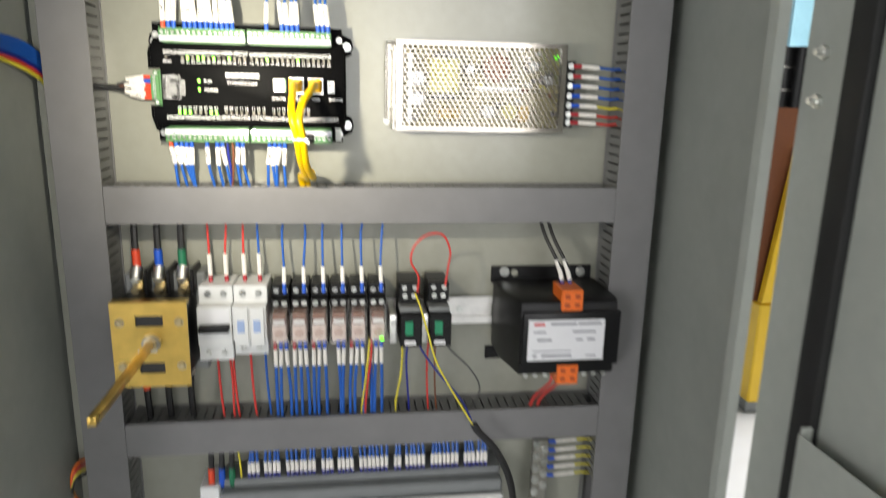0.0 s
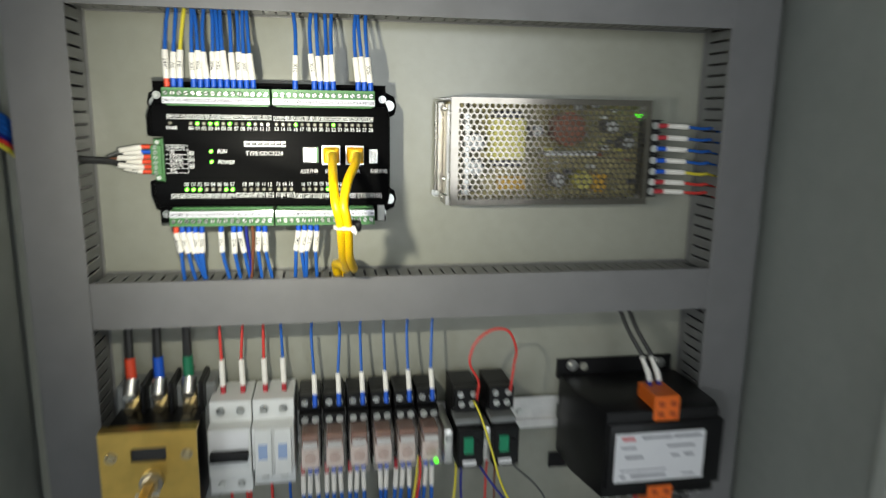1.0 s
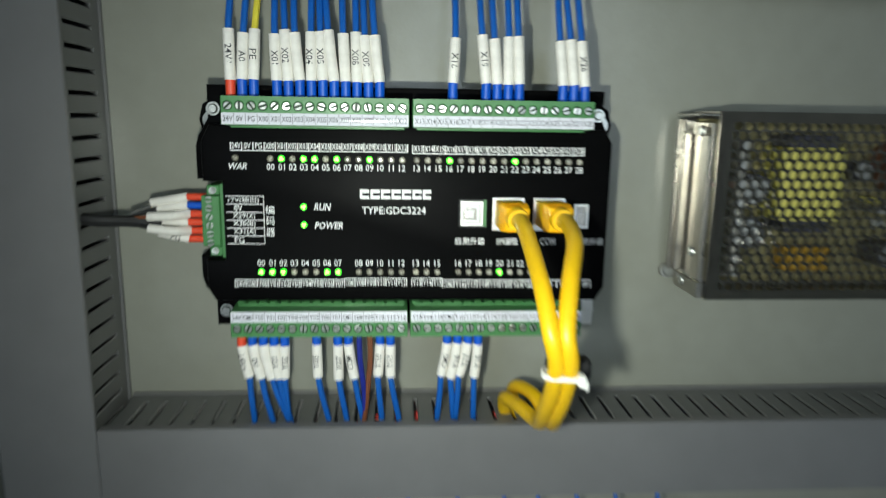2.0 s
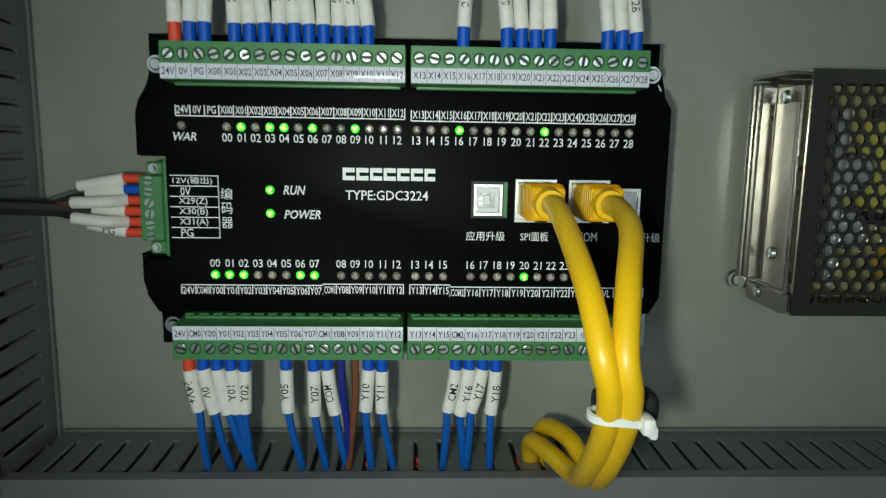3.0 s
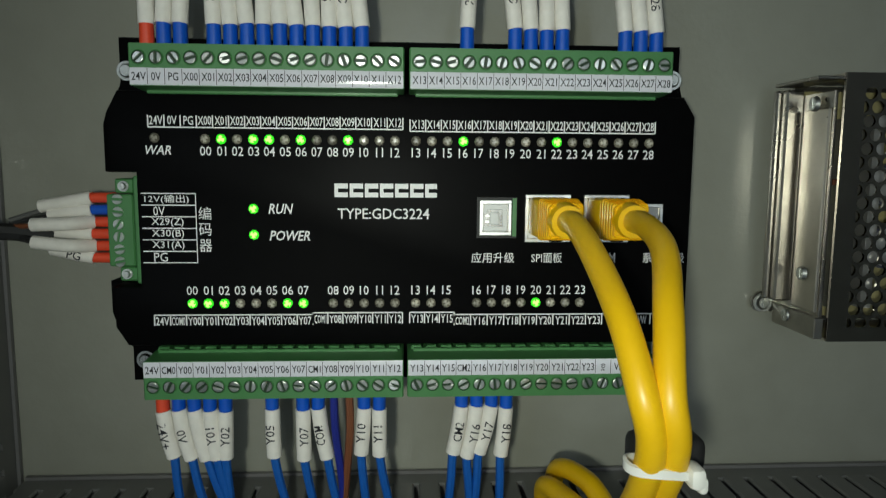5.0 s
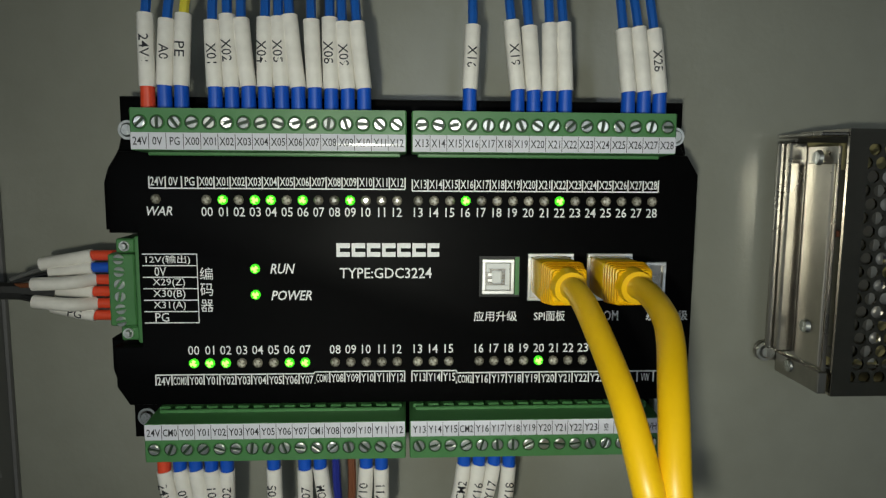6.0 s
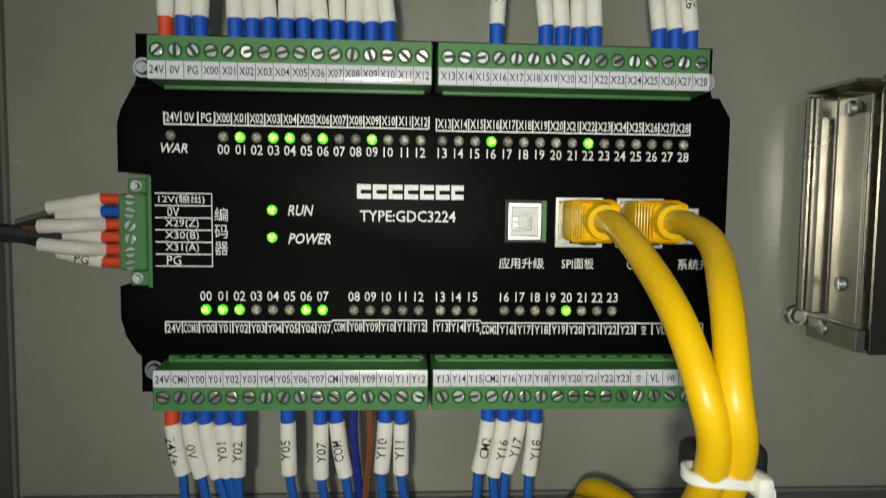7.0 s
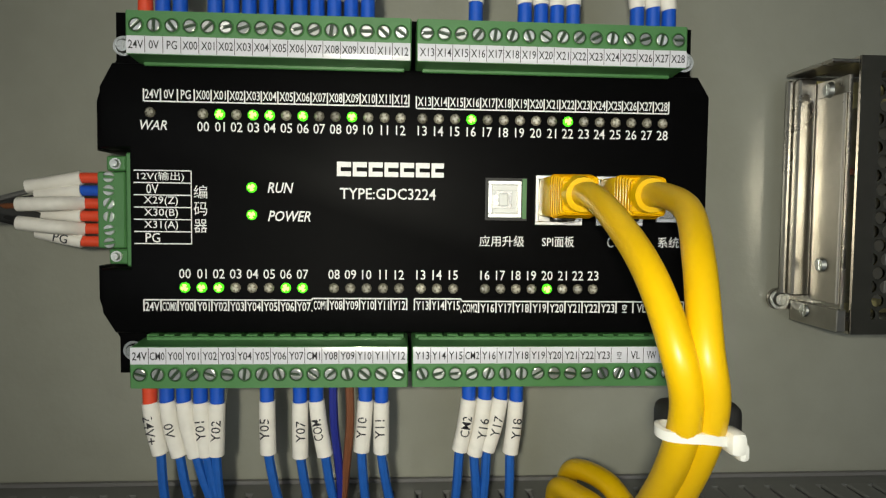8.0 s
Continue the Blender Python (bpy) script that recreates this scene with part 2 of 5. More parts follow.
def letter(bm, text, x, y, z, high, wide=None, turn=0, shear=0.0, bold=0.0):
    """Lettering that faces -y, centred on (x, z), with capitals that high; wide: its whole width; turn: degrees anticlockwise."""
    co, faces = glyphs(text, shear, bold)
    if not co:
        return
    lo, hi = min(c.x for c in co), max(c.x for c in co)
    top, low = max(c.y for c in co), min(min(c.y for c in co), 0)
    s = high / (top - low)
    full = [c.x for c in glyphs(text.replace("1", "0").replace("I", "N"), shear, bold)[0]]
    sx = wide / (max(full) - min(full)) if wide else s * 0.85
    c0, s0 = math.cos(radians(turn)), math.sin(radians(turn))
    vs = []
    for c in co:
        u, v = (c.x - (lo + hi) / 2) * sx, (c.y - (top + low) / 2) * s
        vs.append(bm.verts.new((x + u * c0 - v * s0, y, z + u * s0 + v * c0)))
    for f in faces:
        try:
            bm.faces.new([vs[i] for i in f])
        except ValueError:
            pass


# ---- the cabinet: panel, walls, door; the hall round it ----
PY, DY = 0.826, 0.776


def flat(name, mat, *rows, label="", category="wall", bevel=0.0):
    ob = part(name, boxes(*rows, bevel=bevel), mat)
    return tagged(ob, label, category, kind="structure")


flat("mounting_panel", PANEL, (-0.318, 0.38, PY, PY + 0.002, 0.80, 1.95), label="pale grey-green painted steel mounting panel of the cabinet", category="panel")
flat("wall_back", STEEL_PAINT, (-0.322, 0.393, 0.850, 0.852, 0.60, 2.00), label="grey-green painted steel back wall of the cabinet")
flat("wall_left", STEEL_PAINT, (-0.324, -0.322, 0.60, 0.850, 0.60, 2.00), label="grey-green painted steel side wall of the cabinet")
flat("ceiling", STEEL_PAINT, (-0.324, 0.397, 0.60, 0.850, 2.000, 2.002), label="painted steel top of the cabinet", category="ceiling")
flat("cabinet_floor", STEEL_PAINT, (-0.324, 0.397, 0.60, 0.850, 0.598, 0.600), label="painted steel bottom of the cabinet", category="floor")
bm = bmesh.new()
prism(bm, [(0.395, 0.850), (0.395, 0.615), (0.391, 0.609), (0.380, 0.609), (0.3795, 0.622), (0.3815, 0.622), (0.382, 0.611), (0.390, 0.611), (0.393, 0.616), (0.393, 0.850)], "z", 0.60, 2.0)
tagged(part("wall_right", bm, STEEL_PAINT), "grey-green painted steel side wall with a folded front lip", "wall", kind="structure")
flat("cabinet_plinth", STEEL_PAINT, (-0.318, 0.391, 0.62, 0.84, 0.0, 0.597), label="grey-green painted steel plinth under the cabinet", category="plinth", bevel=0.003)
flat("floor", CONCRETE, (-6, 9, -6, 9, -0.02, 0.0), label="pale painted concrete floor of the workshop hall", category="floor")
flat("hall_ceiling", WALL, (-6, 9, -6, 9, 4.0, 4.1), label="plain pale ceiling of the hall", category="ceiling")
for n, r in (("wall_north", (-6, 9, 9, 9.1, 0, 4)), ("wall_south", (-6, 9, -6.1, -6, 0, 4)), ("wall_east", (9, 9.1, -6, 9, 0, 4)), ("wall_west", (-6.1, -6, -6, 9, 0, 4))):
    flat(n, WALL, r, label="plain pale wall of the workshop hall")
# an unseen tall window added round the hall fill lamp behind the camera, and what stands outside the door gap
win = thing("added_window_1", (-4.2, -5.98, 0.9), "tall steel-framed hall window", "window", kind="structure")
for k, x in enumerate((-5.46, -4.2, -2.94)):
    part("window_frame", boxes((x - 0.03, x + 0.03, -5.99, -5.90, 0.86, 3.34), bevel=0.004), GALV, win)
for z in (0.86, 3.30):
    part("window_sill", boxes((-5.46, -2.94, -5.99, -5.90, z, z + 0.04), bevel=0.004), GALV, win)
# A second unseen window, added round the aisle fill lamp.
aisle = thing("added_window_2", (0.9, -5.98, 0.8), "broad steel-framed hall window", "window", kind="structure")
for x in (-0.26, 0.9, 2.06):
    part("window_frame", boxes((x - 0.03, x + 0.03, -5.99, -5.90, 0.76, 3.04), bevel=0.004), GALV, aisle)
for z in (0.76, 3.00):
    part("window_sill", boxes((-0.26, 2.06, -5.99, -5.90, z, z + 0.04), bevel=0.004), GALV, aisle)
guard = thing("machine_guard", (2.0, 2.95, 0.0), "yellow painted machine guard standing in the hall", "machine guard")
bm = bmesh.new()
prism(bm, [(1.912, 0.571), (2.08, 0.571), (2.08, 1.286), (1.986, 1.286)], "y", 2.84, 2.88, 0.004)
part("sloping_plate", bm, SAFETY, guard)
part("base_box", boxes((1.914, 2.08, 2.85, 3.14, 0.06, 0.562), bevel=0.008), SAFETY, guard)
part("foot", boxes((1.92, 2.07, 2.87, 3.12, 0.0, 0.06), bevel=0.006), GREY_PLASTIC, guard)
part("back_board", boxes((1.80, 2.08, 2.90, 2.94, 0.562, 1.50), bevel=0.004), WIRE_BROWN, guard, "dark brown board")
press = thing("yellow_machine", (3.85, 4.75, 0.0), "yellow machine housing with a projecting ledge", "machine")
part("lower_housing", boxes((3.64, 4.20, 4.56, 5.0, 0.04, 0.390), bevel=0.01), SAFETY, press)
part("ledge", boxes((3.556, 4.22, 4.50, 5.0, 0.392, 0.447), bevel=0.01), SAFETY, press)
part("upper_housing", boxes((3.60, 4.20, 4.56, 5.0, 0.449, 1.11), bevel=0.01), SAFETY, press)
part("plinth", boxes((3.60, 4.18, 4.62, 5.0, 0.0, 0.388), bevel=0.004), RUBBER, press, "dark recessed plinth")
unit = thing("machine_cabinet", (6.3, 6.9, 0.0), "teal painted machine cabinet across the hall", "machine")
part("body", boxes((5.55, 6.9, 6.7, 7.3, 0.36, 1.50), bevel=0.01), TEAL, unit)
part("plinth", boxes((5.60, 6.85, 6.76, 7.3, 0.0, 0.36), bevel=0.01), RUBBER, unit, "dark plinth")
blue = thing("blue_machine", (4.0, 6.2, 0.0), "pale blue painted tall machine at the back of the hall", "machine")
part("body", boxes((3.91, 4.66, 5.9, 6.5, 0.0, 2.9), bevel=0.01), PALE_BLUE, blue)
for x, y, turn in ((2.50, 2.95, 0.5), (3.55, 4.10, 0.5), (3.0, 3.75, 0.5)):
    mark = part("floor_tape", boxes((x - 0.35, x + 0.35, y - 0.025, y + 0.025, 0.004, 0.005)), FERRULE_RED)
    tagged(mark, "strip of red marking tape on the hall floor", "floor marking", kind="structure")


# ---- wire ducts ----
def slat_mesh(name, sx, sy, sz):
    bm = boxes((-sx / 2, sx / 2, -sy / 2, sy / 2, -sz / 2, sz / 2), bevel=0.0007)
    me = bpy.data.meshes.new(name)
    bm.to_mesh(me)
    bm.free()
    me.materials.append(SLAT)
    return me


LEVEL_SLAT = slat_mesh("level_slat", 0.0085, 0.034, 0.0018)
UPRIGHT_SLAT = slat_mesh("upright_slat", 0.0018, 0.034, 0.0085)


def level_duct(z0, z1, x0, x1, top, bottom, label):
    d = thing("wire_duct", (x0, PY, z0), label, "wire duct", "slotted wire ducts")
    lid = [(DY, z0), (DY, z1), (DY + 0.006, z1), (DY + 0.006, z1 - 0.0015), (DY + 0.0015, z1 - 0.0015), (DY + 0.0015, z0 + 0.0015), (DY + 0.006, z0 + 0.0015), (DY + 0.006, z0)]
    part("cover", prism(bmesh.new(), lid, "x", x0, x1, 0.0002), DUCT, d)
    part("back", boxes((x0, x1, PY - 0.0025, PY - 0.0005, z0 + 0.001, z1 - 0.001)), DUCT, d)
    for on, z in ((top, z1 - 0.003), (bottom, z0 + 0.003)):
        part("side_wall", boxes((x0, x1, PY - 0.011, PY - 0.0025, z - 0.0008, z + 0.0008), bevel=0.0003), SLAT, d)
        part("slat_rail", boxes((x0, x1, DY + 0.0025, DY + 0.0085, z - 0.0008, z + 0.0008), bevel=0.0003), SLAT, d)
        if on:
            n = int((x1 - x0) / 0.0104)
            for i in range(n):
                piece("slat", LEVEL_SLAT, d, pose((i + 0.5) * 0.0104, 0.799 - PY, z - z0))
    return d


def upright_duct(x0, x1, z0, z1, inner, label):
    d = thing("wire_duct", (x0, PY, z0), label, "wire duct", "slotted wire ducts")
    part("cover", boxes((x0, x1, DY, DY + 0.002, z0, z1), bevel=0.0005), DUCT, d)
    part("back", boxes((x0 + 0.001, x1 - 0.001, PY - 0.0025, PY - 0.0005, z0, z1)), DUCT, d)
    for x in (x0 + 0.003, x1 - 0.003):
        part("side_wall", boxes((x - 0.0008, x + 0.0008, PY - 0.011, PY - 0.0025, z0, z1), bevel=0.0003), SLAT, d)
        part("slat_rail", boxes((x - 0.0008, x + 0.0008, DY + 0.0025, DY + 0.0085, z0, z1), bevel=0.0003), SLAT, d)
        near = abs(x - inner) < 0.01
        for i in range(int((z1 - z0) / 0.0104)):
            z = (i + 0.5) * 0.0104
            if near and 1.04 < z0 + z < 1.68:
                piece("slat", UPRIGHT_SLAT, d, pose(x - x0, 0.799 - PY, z))
        if not near:
            part("outer_wall", boxes((x - 0.0004, x + 0.0004, DY + 0.006, PY - 0.011, z0, z1)), SLAT, d)
    return d


upright_duct(-0.2915, -0.2455, 0.85, 1.80, -0.2455, "upright grey slotted plastic wire duct with its cover on")
upright_duct(0.3145, 0.362, 0.85, 1.80, 0.3145, "upright grey slotted plastic wire duct with its cover on")
level_duct(1.377, 1.417, -0.2450, 0.3140, True, False, "level grey slotted wire duct under the controller")
level_duct(1.104, 1.145, -0.2450, 0.3140, True, False, "level grey slotted wire duct under the relays")
level_duct(1.639, 1.689, -0.2450, 0.3140, False, True, "level grey slotted wire duct above the controller")


# ---- the controller ----
FY, TY = 0.786, 0.775
plc = thing("programmable_controller", (-0.093, PY, 1.465), "black metal programmable controller with green screw terminals and lit green lamps", "controller")
side = [(-0.190, 1.464), (-0.190, 1.476), (-0.1925, 1.4805), (-0.1950, 1.4840), (-0.1965, 1.4890), (-0.1965, 1.500), (-0.182, 1.500), (-0.182, 1.538), (-0.1965, 1.538),
        (-0.1965, 1.5540), (-0.1950, 1.5590), (-0.1925, 1.5630), (-0.190, 1.5675), (-0.190, 1.583)]
outline = side + [(0.003, 1.583), (0.003, 1.5675), (0.0052, 1.5630), (0.0060, 1.5590), (0.0068, 1.5540), (0.0068, 1.4890), (0.0060, 1.4840), (0.0052, 1.4805), (0.003, 1.476), (0.003, 1.464)]
part("base", prism(bmesh.new(), outline, "y", 0.7965, PY - 0.001, 0.0015, 2), BLACK, plc)
cover = [(-0.187, 1.4795), (-0.191, 1.486), (-0.191, 1.500), (-0.182, 1.500), (-0.182, 1.538), (-0.191, 1.538), (-0.191, 1.557), (-0.187, 1.5645),
         (0.001, 1.5645), (0.005, 1.558), (0.005, 1.486), (0.001, 1.4795)]
front = part("front_cover", prism(bmesh.new(), cover, "y", FY, 0.797, 0.0012, 2), BLACK, plc)
for z in (1.481, 1.566):
    for s, x in ((-1, -0.187), (1, 0.001)):
        ear = bmesh.new()
        prism(ear, [(x, z - 0.014), (x + s * 0.012, z - 0.008), (x + s * 0.014, z), (x + s * 0.012, z + 0.008), (x, z + 0.014)], "y", PY - 0.004, PY - 0.001, 0.0005)
        ear = part("mounting_ear", ear, BLACK, plc)
        b2 = rods(((x + s * 0.007, PY - 0.0055, z), (x + s * 0.007, PY - 0.004, z), 0.0048), ((x + s * 0.007, PY - 0.0075, z), (x + s * 0.007, PY - 0.0055, z), 0.0034), seg=20)
        part("mounting_screw", b2, SCREW, ear)


def cross_head(x, y, z, r):
    """A domed cross-head screw on a washer, facing -y."""
    bm = bmesh.new()
    rod(bm, (x, y, z), (x, y - 0.0006, z), r * 1.35, 20)
    rod(bm, (x, y - 0.0006, z), (x, y - 0.0016, z), r, 20, r * 0.75)
    box(bm, x - r * 0.55, x + r * 0.55, y - 0.00175, y - 0.00155, z - r * 0.13, z + r * 0.13)
    box(bm, x - r * 0.13, x + r * 0.13, y - 0.00178, y - 0.00157, z - r * 0.55, z + r * 0.55)
    return bm


for x, z in ((-0.1870, 1.5717), (0.0000, 1.5712), (-0.1850, 1.4720), (0.0000, 1.4720)):
    part("case_screw", cross_head(x, 0.7963, z, 0.0024), SCREW, plc)


def screw_mesh():
    bm = bmesh.new()
    r, w, n = 0.00172, 0.00040, 8
    for s in (1, -1):
        a0 = math.asin(w / r)
        arc = [(r * math.cos(a0 + (math.pi - 2 * a0) * k / n), s * r * math.sin(a0 + (math.pi - 2 * a0) * k / n)) for k in range(n + 1)]
        prism(bm, arc, "y", -0.00055, 0.0003, 0.00018, 2)
    rod(bm, (0, 0.0001, 0), (0, 0.001, 0), r * 0.99, 16)
    me = bpy.data.meshes.new("terminal_screw")
    bm.to_mesh(me)
    bm.free()
    me.materials.append(SCREW)
    return me


TERMINAL_SCREW = screw_mesh()


def terminal_block(x0, pitch, words, up, name="terminal_block"):
    """A row of 16 screw terminals; up: its wires leave upwards."""
    s = 1 if up else -1
    zo = 1.5775 if up else 1.4645
    def z(d):
        return zo - s * d
    xa, xb = x0 - pitch * 0.60, x0 + pitch * (len(words) - 0.40)
    prof = [(0.7962, z(0.0)), (TY, z(0.0)), (TY, z(0.0128)), (TY + 0.0020, z(0.0128)), (TY + 0.0105, z(0.0134)), (0.7962, z(0.0134))]
    block = part(name, prism(bmesh.new(), prof, "x", xa, xb, 0.0004), GREEN, plc, "green screw terminal block with a printed label strip")
    ridge = bmesh.new()
    box(ridge, xa + 0.002, xb - 0.002, TY + 0.0086, TY + 0.0100, min(z(0.0130), z(0.0143)), max(z(0.0130), z(0.0143)), 0.0003)
    for i in range(0 if up else len(words)):
        x = x0 + i * pitch
        box(ridge, x - pitch * 0.36, x + pitch * 0.36, TY + 0.0108, TY + 0.0200, min(z(0.0132), z(0.0147)), max(z(0.0132), z(0.0147)), 0.0003)
    part("ridge", ridge, GREEN, block)
    rim = bmesh.new()
    for i in range(len(words)):
        x, zz = x0 + i * pitch, z(0.0043)
        ring = 14
        inner = [(x + 0.00200 * math.cos(2 * math.pi * k / ring), zz + 0.00200 * math.sin(2 * math.pi * k / ring)) for k in range(ring)]
        outer = [(x + 0.0024 * math.cos(2 * math.pi * k / ring), zz + 0.0024 * math.sin(2 * math.pi * k / ring)) for k in range(ring)]
        vi = [rim.verts.new((a, TY - 0.0005, b)) for a, b in inner]
        vo = [rim.verts.new((a, TY - 0.00005, b)) for a, b in outer]
        vb = [rim.verts.new((a, TY - 0.00004, b)) for a, b in inner]
        for k in range(ring):
            j = (k + 1) % ring
            rim.faces.new((vo[k], vo[j], vi[j], vi[k]))
            rim.faces.new((vi[k], vi[j], vb[j], vb[k]))
    part("screw_rim", rim, GREEN, block)
    # Flush dark green discs paint the shade of a recess round each screw.
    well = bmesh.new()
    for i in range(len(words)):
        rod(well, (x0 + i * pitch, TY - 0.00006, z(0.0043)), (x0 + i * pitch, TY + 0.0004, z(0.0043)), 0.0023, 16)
    part("screw_well", well, WELL_SHADE, block)
    bulge = [(TY - 0.00008 - 0.00034 * math.sin(math.pi * k / 8), z(0.0074 + 0.0052 * k / 8)) for k in range(9)]
    strip = prism(bmesh.new(), bulge + [(TY - 0.00004, z(0.0126)), (TY - 0.00004, z(0.0074))], "x", xa + 0.0003, xb - 0.0003)
    strip = part("label_strip", strip, LABEL, block, "glossy white printed label strip")
    ink = bmesh.new()
    for i, w in enumerate(words):
        x = x0 + i * pitch
        if w:
            letter(ink, w, x, TY - 0.00046, z(0.0100), 0.0025, min(pitch * 0.84, 0.00150 * len(w)), bold=0.008)
        if i:
            box(ink, x - pitch / 2 - 0.00009, x - pitch / 2 + 0.00009, TY - 0.00046, TY - 0.00042, min(z(0.0076), z(0.0124)), max(z(0.0076), z(0.0124)))
    part("lettering", ink, BLACK_PRINT, strip)
    for i in range(len(words)):
        at = Vector((x0 + i * pitch, TY - 0.0001, z(0.0043))) - block.matrix_world.translation
        piece("terminal_screw", TERMINAL_SCREW, block, Matrix.Translation(at) @ pose(0, 0, 0, random.uniform(-4, 4), random.uniform(0, 180), random.uniform(-4, 4)))
    return block


X_NAMES = ["24V", "0V", "PG"] + ["X%02d" % i for i in range(13)]
X_NAMES2 = ["X%02d" % i for i in range(13, 29)]
Y_NAMES = ["24V", "CM0"] + ["Y%02d" % i for i in range(8)] + ["CM1"] + ["Y%02d" % i for i in range(8, 13)]
Y_NAMES2 = ["Y13", "Y14", "Y15", "CM2"] + ["Y%02d" % i for i in range(16, 24)] + ["空", "VL", "VW", "VH"]
terminal_block(-0.1752, 0.00521, X_NAMES, True)
terminal_block(-0.0892, 0.00521, X_NAMES2, True)
terminal_block(-0.1752, 0.00520, Y_NAMES, False)
terminal_block(-0.0897, 0.00520, Y_NAMES2, False)

# lettering and lamps on the front cover
ink = bmesh.new()
IY = FY - 0.00012
LED = {}


def line(x0, x1, z0, z1):
    box(ink, x0, x1, IY, IY + 0.0001, z0, z1)


def ruled_row(x0, x1, words, z0, z1, closed_top):
    """Lettering in open boxes along a ruled line."""
    n, t = len(words), 0.00022
    step = (x1 - x0) / n
    for i in range(n + 1):
        line(x0 + i * step - t, x0 + i * step + t, z0, z1)
    line(x0, x1, (z1 if closed_top else z0) - t, (z1 if closed_top else z0) + t)
    for i, w in enumerate(words):
        letter(ink, w, x0 + (i + 0.5) * step, IY, (z0 + z1) / 2 + (-0.0003 if closed_top else 0.0003), 0.0029, min(step * 0.84, 0.00155 * len(w)), bold=0.012)


ruled_row(-0.1772, -0.0944, X_NAMES, 1.5527, 1.5566, False)
ruled_row(-0.0920, -0.0090, X_NAMES2, 1.5522, 1.5561, False)
letter(ink, "WAR", -0.1742, IY, 1.5453, 0.0030, 0.0083, shear=0.25, bold=0.012)
for i in range(29):
    x = -0.1590 + i * 0.00517 if i < 13 else -0.0900 + (i - 13) * 0.00527
    letter(ink, "%02d" % i, x, IY, 1.5451, 0.0031, 0.0037, bold=0.006)
    LED[("x", i)] = (x, 1.5490)
YX = [-0.1650 + i * 0.00528 for i in range(8)] + [-0.1180 + i * 0.00525 for i in range(5)] + [-0.0900, -0.0847, -0.0794] + [-0.0690 + i * 0.00514 for i in range(8)]
for i, x in enumerate(YX):
    letter(ink, "%02d" % i, x, IY, 1.4986, 0.0031, 0.0037, bold=0.006)
    LED[("y", i)] = (x, 1.4942)
LED["war"], LED["run"], LED["power"] = (-0.1752, 1.5492), (-0.1440, 1.5262), (-0.1440, 1.5175)
ruled_row(-0.1778, -0.1250, ["24V", "COM0"] + ["Y%02d" % i for i in range(8)], 1.4866, 1.4902, True)
ruled_row(-0.1250, -0.0945, ["COM1"] + ["Y%02d" % i for i in range(8, 13)], 1.4870, 1.4908, True)
ruled_row(-0.0920, -0.0767, ["Y13", "Y14", "Y15"], 1.4870, 1.4908, True)
ruled_row(-0.0767, -0.0020, ["COM2"] + ["Y%02d" % i for i in range(16, 24)] + ["空", "VL", "VW", "VH"], 1.4862, 1.4900, True)
letter(ink, "TYPE:GDC3224", -0.1008, IY, 1.5247, 0.0036, 0.0308, bold=0.008)
letter(ink, "RUN", -0.1350, IY, 1.5262, 0.0034, 0.0082, shear=0.25, bold=0.014)
letter(ink, "POWER", -0.1322, IY, 1.5172, 0.0034, 0.0135, shear=0.25, bold=0.014)
for i, w in enumerate(("12V(输出)", "0V", "X29(Z)", "X30(B)", "X31(A)", "PG")):
    z = 1.5292 - i * 0.00385
    letter(ink, w, -0.1722 if i in (0, 2, 3, 4) else -0.1748, IY, z, 0.0031, (0.0150, 0.0038, 0.0105, 0.0105, 0.0105, 0.0045)[i], bold=0.004)
    line(-0.1805, -0.1628, z + 0.00175, z + 0.0021)
line(-0.1805, -0.1628, 1.5079, 1.50825)
line(-0.1630, -0.1627, 1.5079, 1.5313)
for i, w in enumerate("编码器"):
    letter(ink, w, -0.1600, IY, 1.5246 - i * 0.0054, 0.0042, 0.0042)
for w, x, wide in (("应用升级", -0.0636, 0.0148), ("SPI面板", -0.0450, 0.0125), ("COM", -0.0248, 0.0075), ("系统升级", -0.0040, 0.0148)):
    letter(ink, w, x, IY, 1.5098, 0.0036, wide, bold=0.004)
part("lettering", ink, WHITE_PRINT, front, "white printed lettering and ruled boxes")
# the maker's mark, drawn as plain white blocks
for k in range(7):
    x, w = -0.1172 + k * 0.00505, 0.0045 if k < 6 else 0.0040
    bm = prism(bmesh.new(), [(x, 1.5302), (x + w, 1.5302), (x + w, 1.5318), (x + 0.0012, 1.5318), (x + 0.0012, 1.5331), (x + w, 1.5331), (x + w, 1.5348), (x, 1.5348)], "y", IY, IY + 0.0001)
    part("mark_block", bm, WHITE_PRINT, front)


def led_mesh(mats):
    bm = bmesh.new()
    prof = [(0.00170, 0.0), (0.00168, -0.0004), (0.00120, -0.0009), (0.00060, -0.00115)]
    n = 9
    rings = [[bm.verts.new((r * math.cos(2 * math.pi * k / n), y, r * math.sin(2 * math.pi * k / n))) for k in range(n)] for r, y in prof]
    for a, b in zip(rings, rings[1:]):
        for k in range(n):
            f = bm.faces.new((a[k], a[(k + 1) % n], b[(k + 1) % n], b[k]))
            f.material_index = 1 if b is rings[-1] and k % 3 else 0
    bm.faces.new(rings[-1]).material_index = 1
    bmesh.ops.recalc_face_normals(bm, faces=bm.faces)
    me = bpy.data.meshes.new("indicator_lamp")
    bm.to_mesh(me)
    bm.free()
    for m in mats:
        me.materials.append(m)
    return me


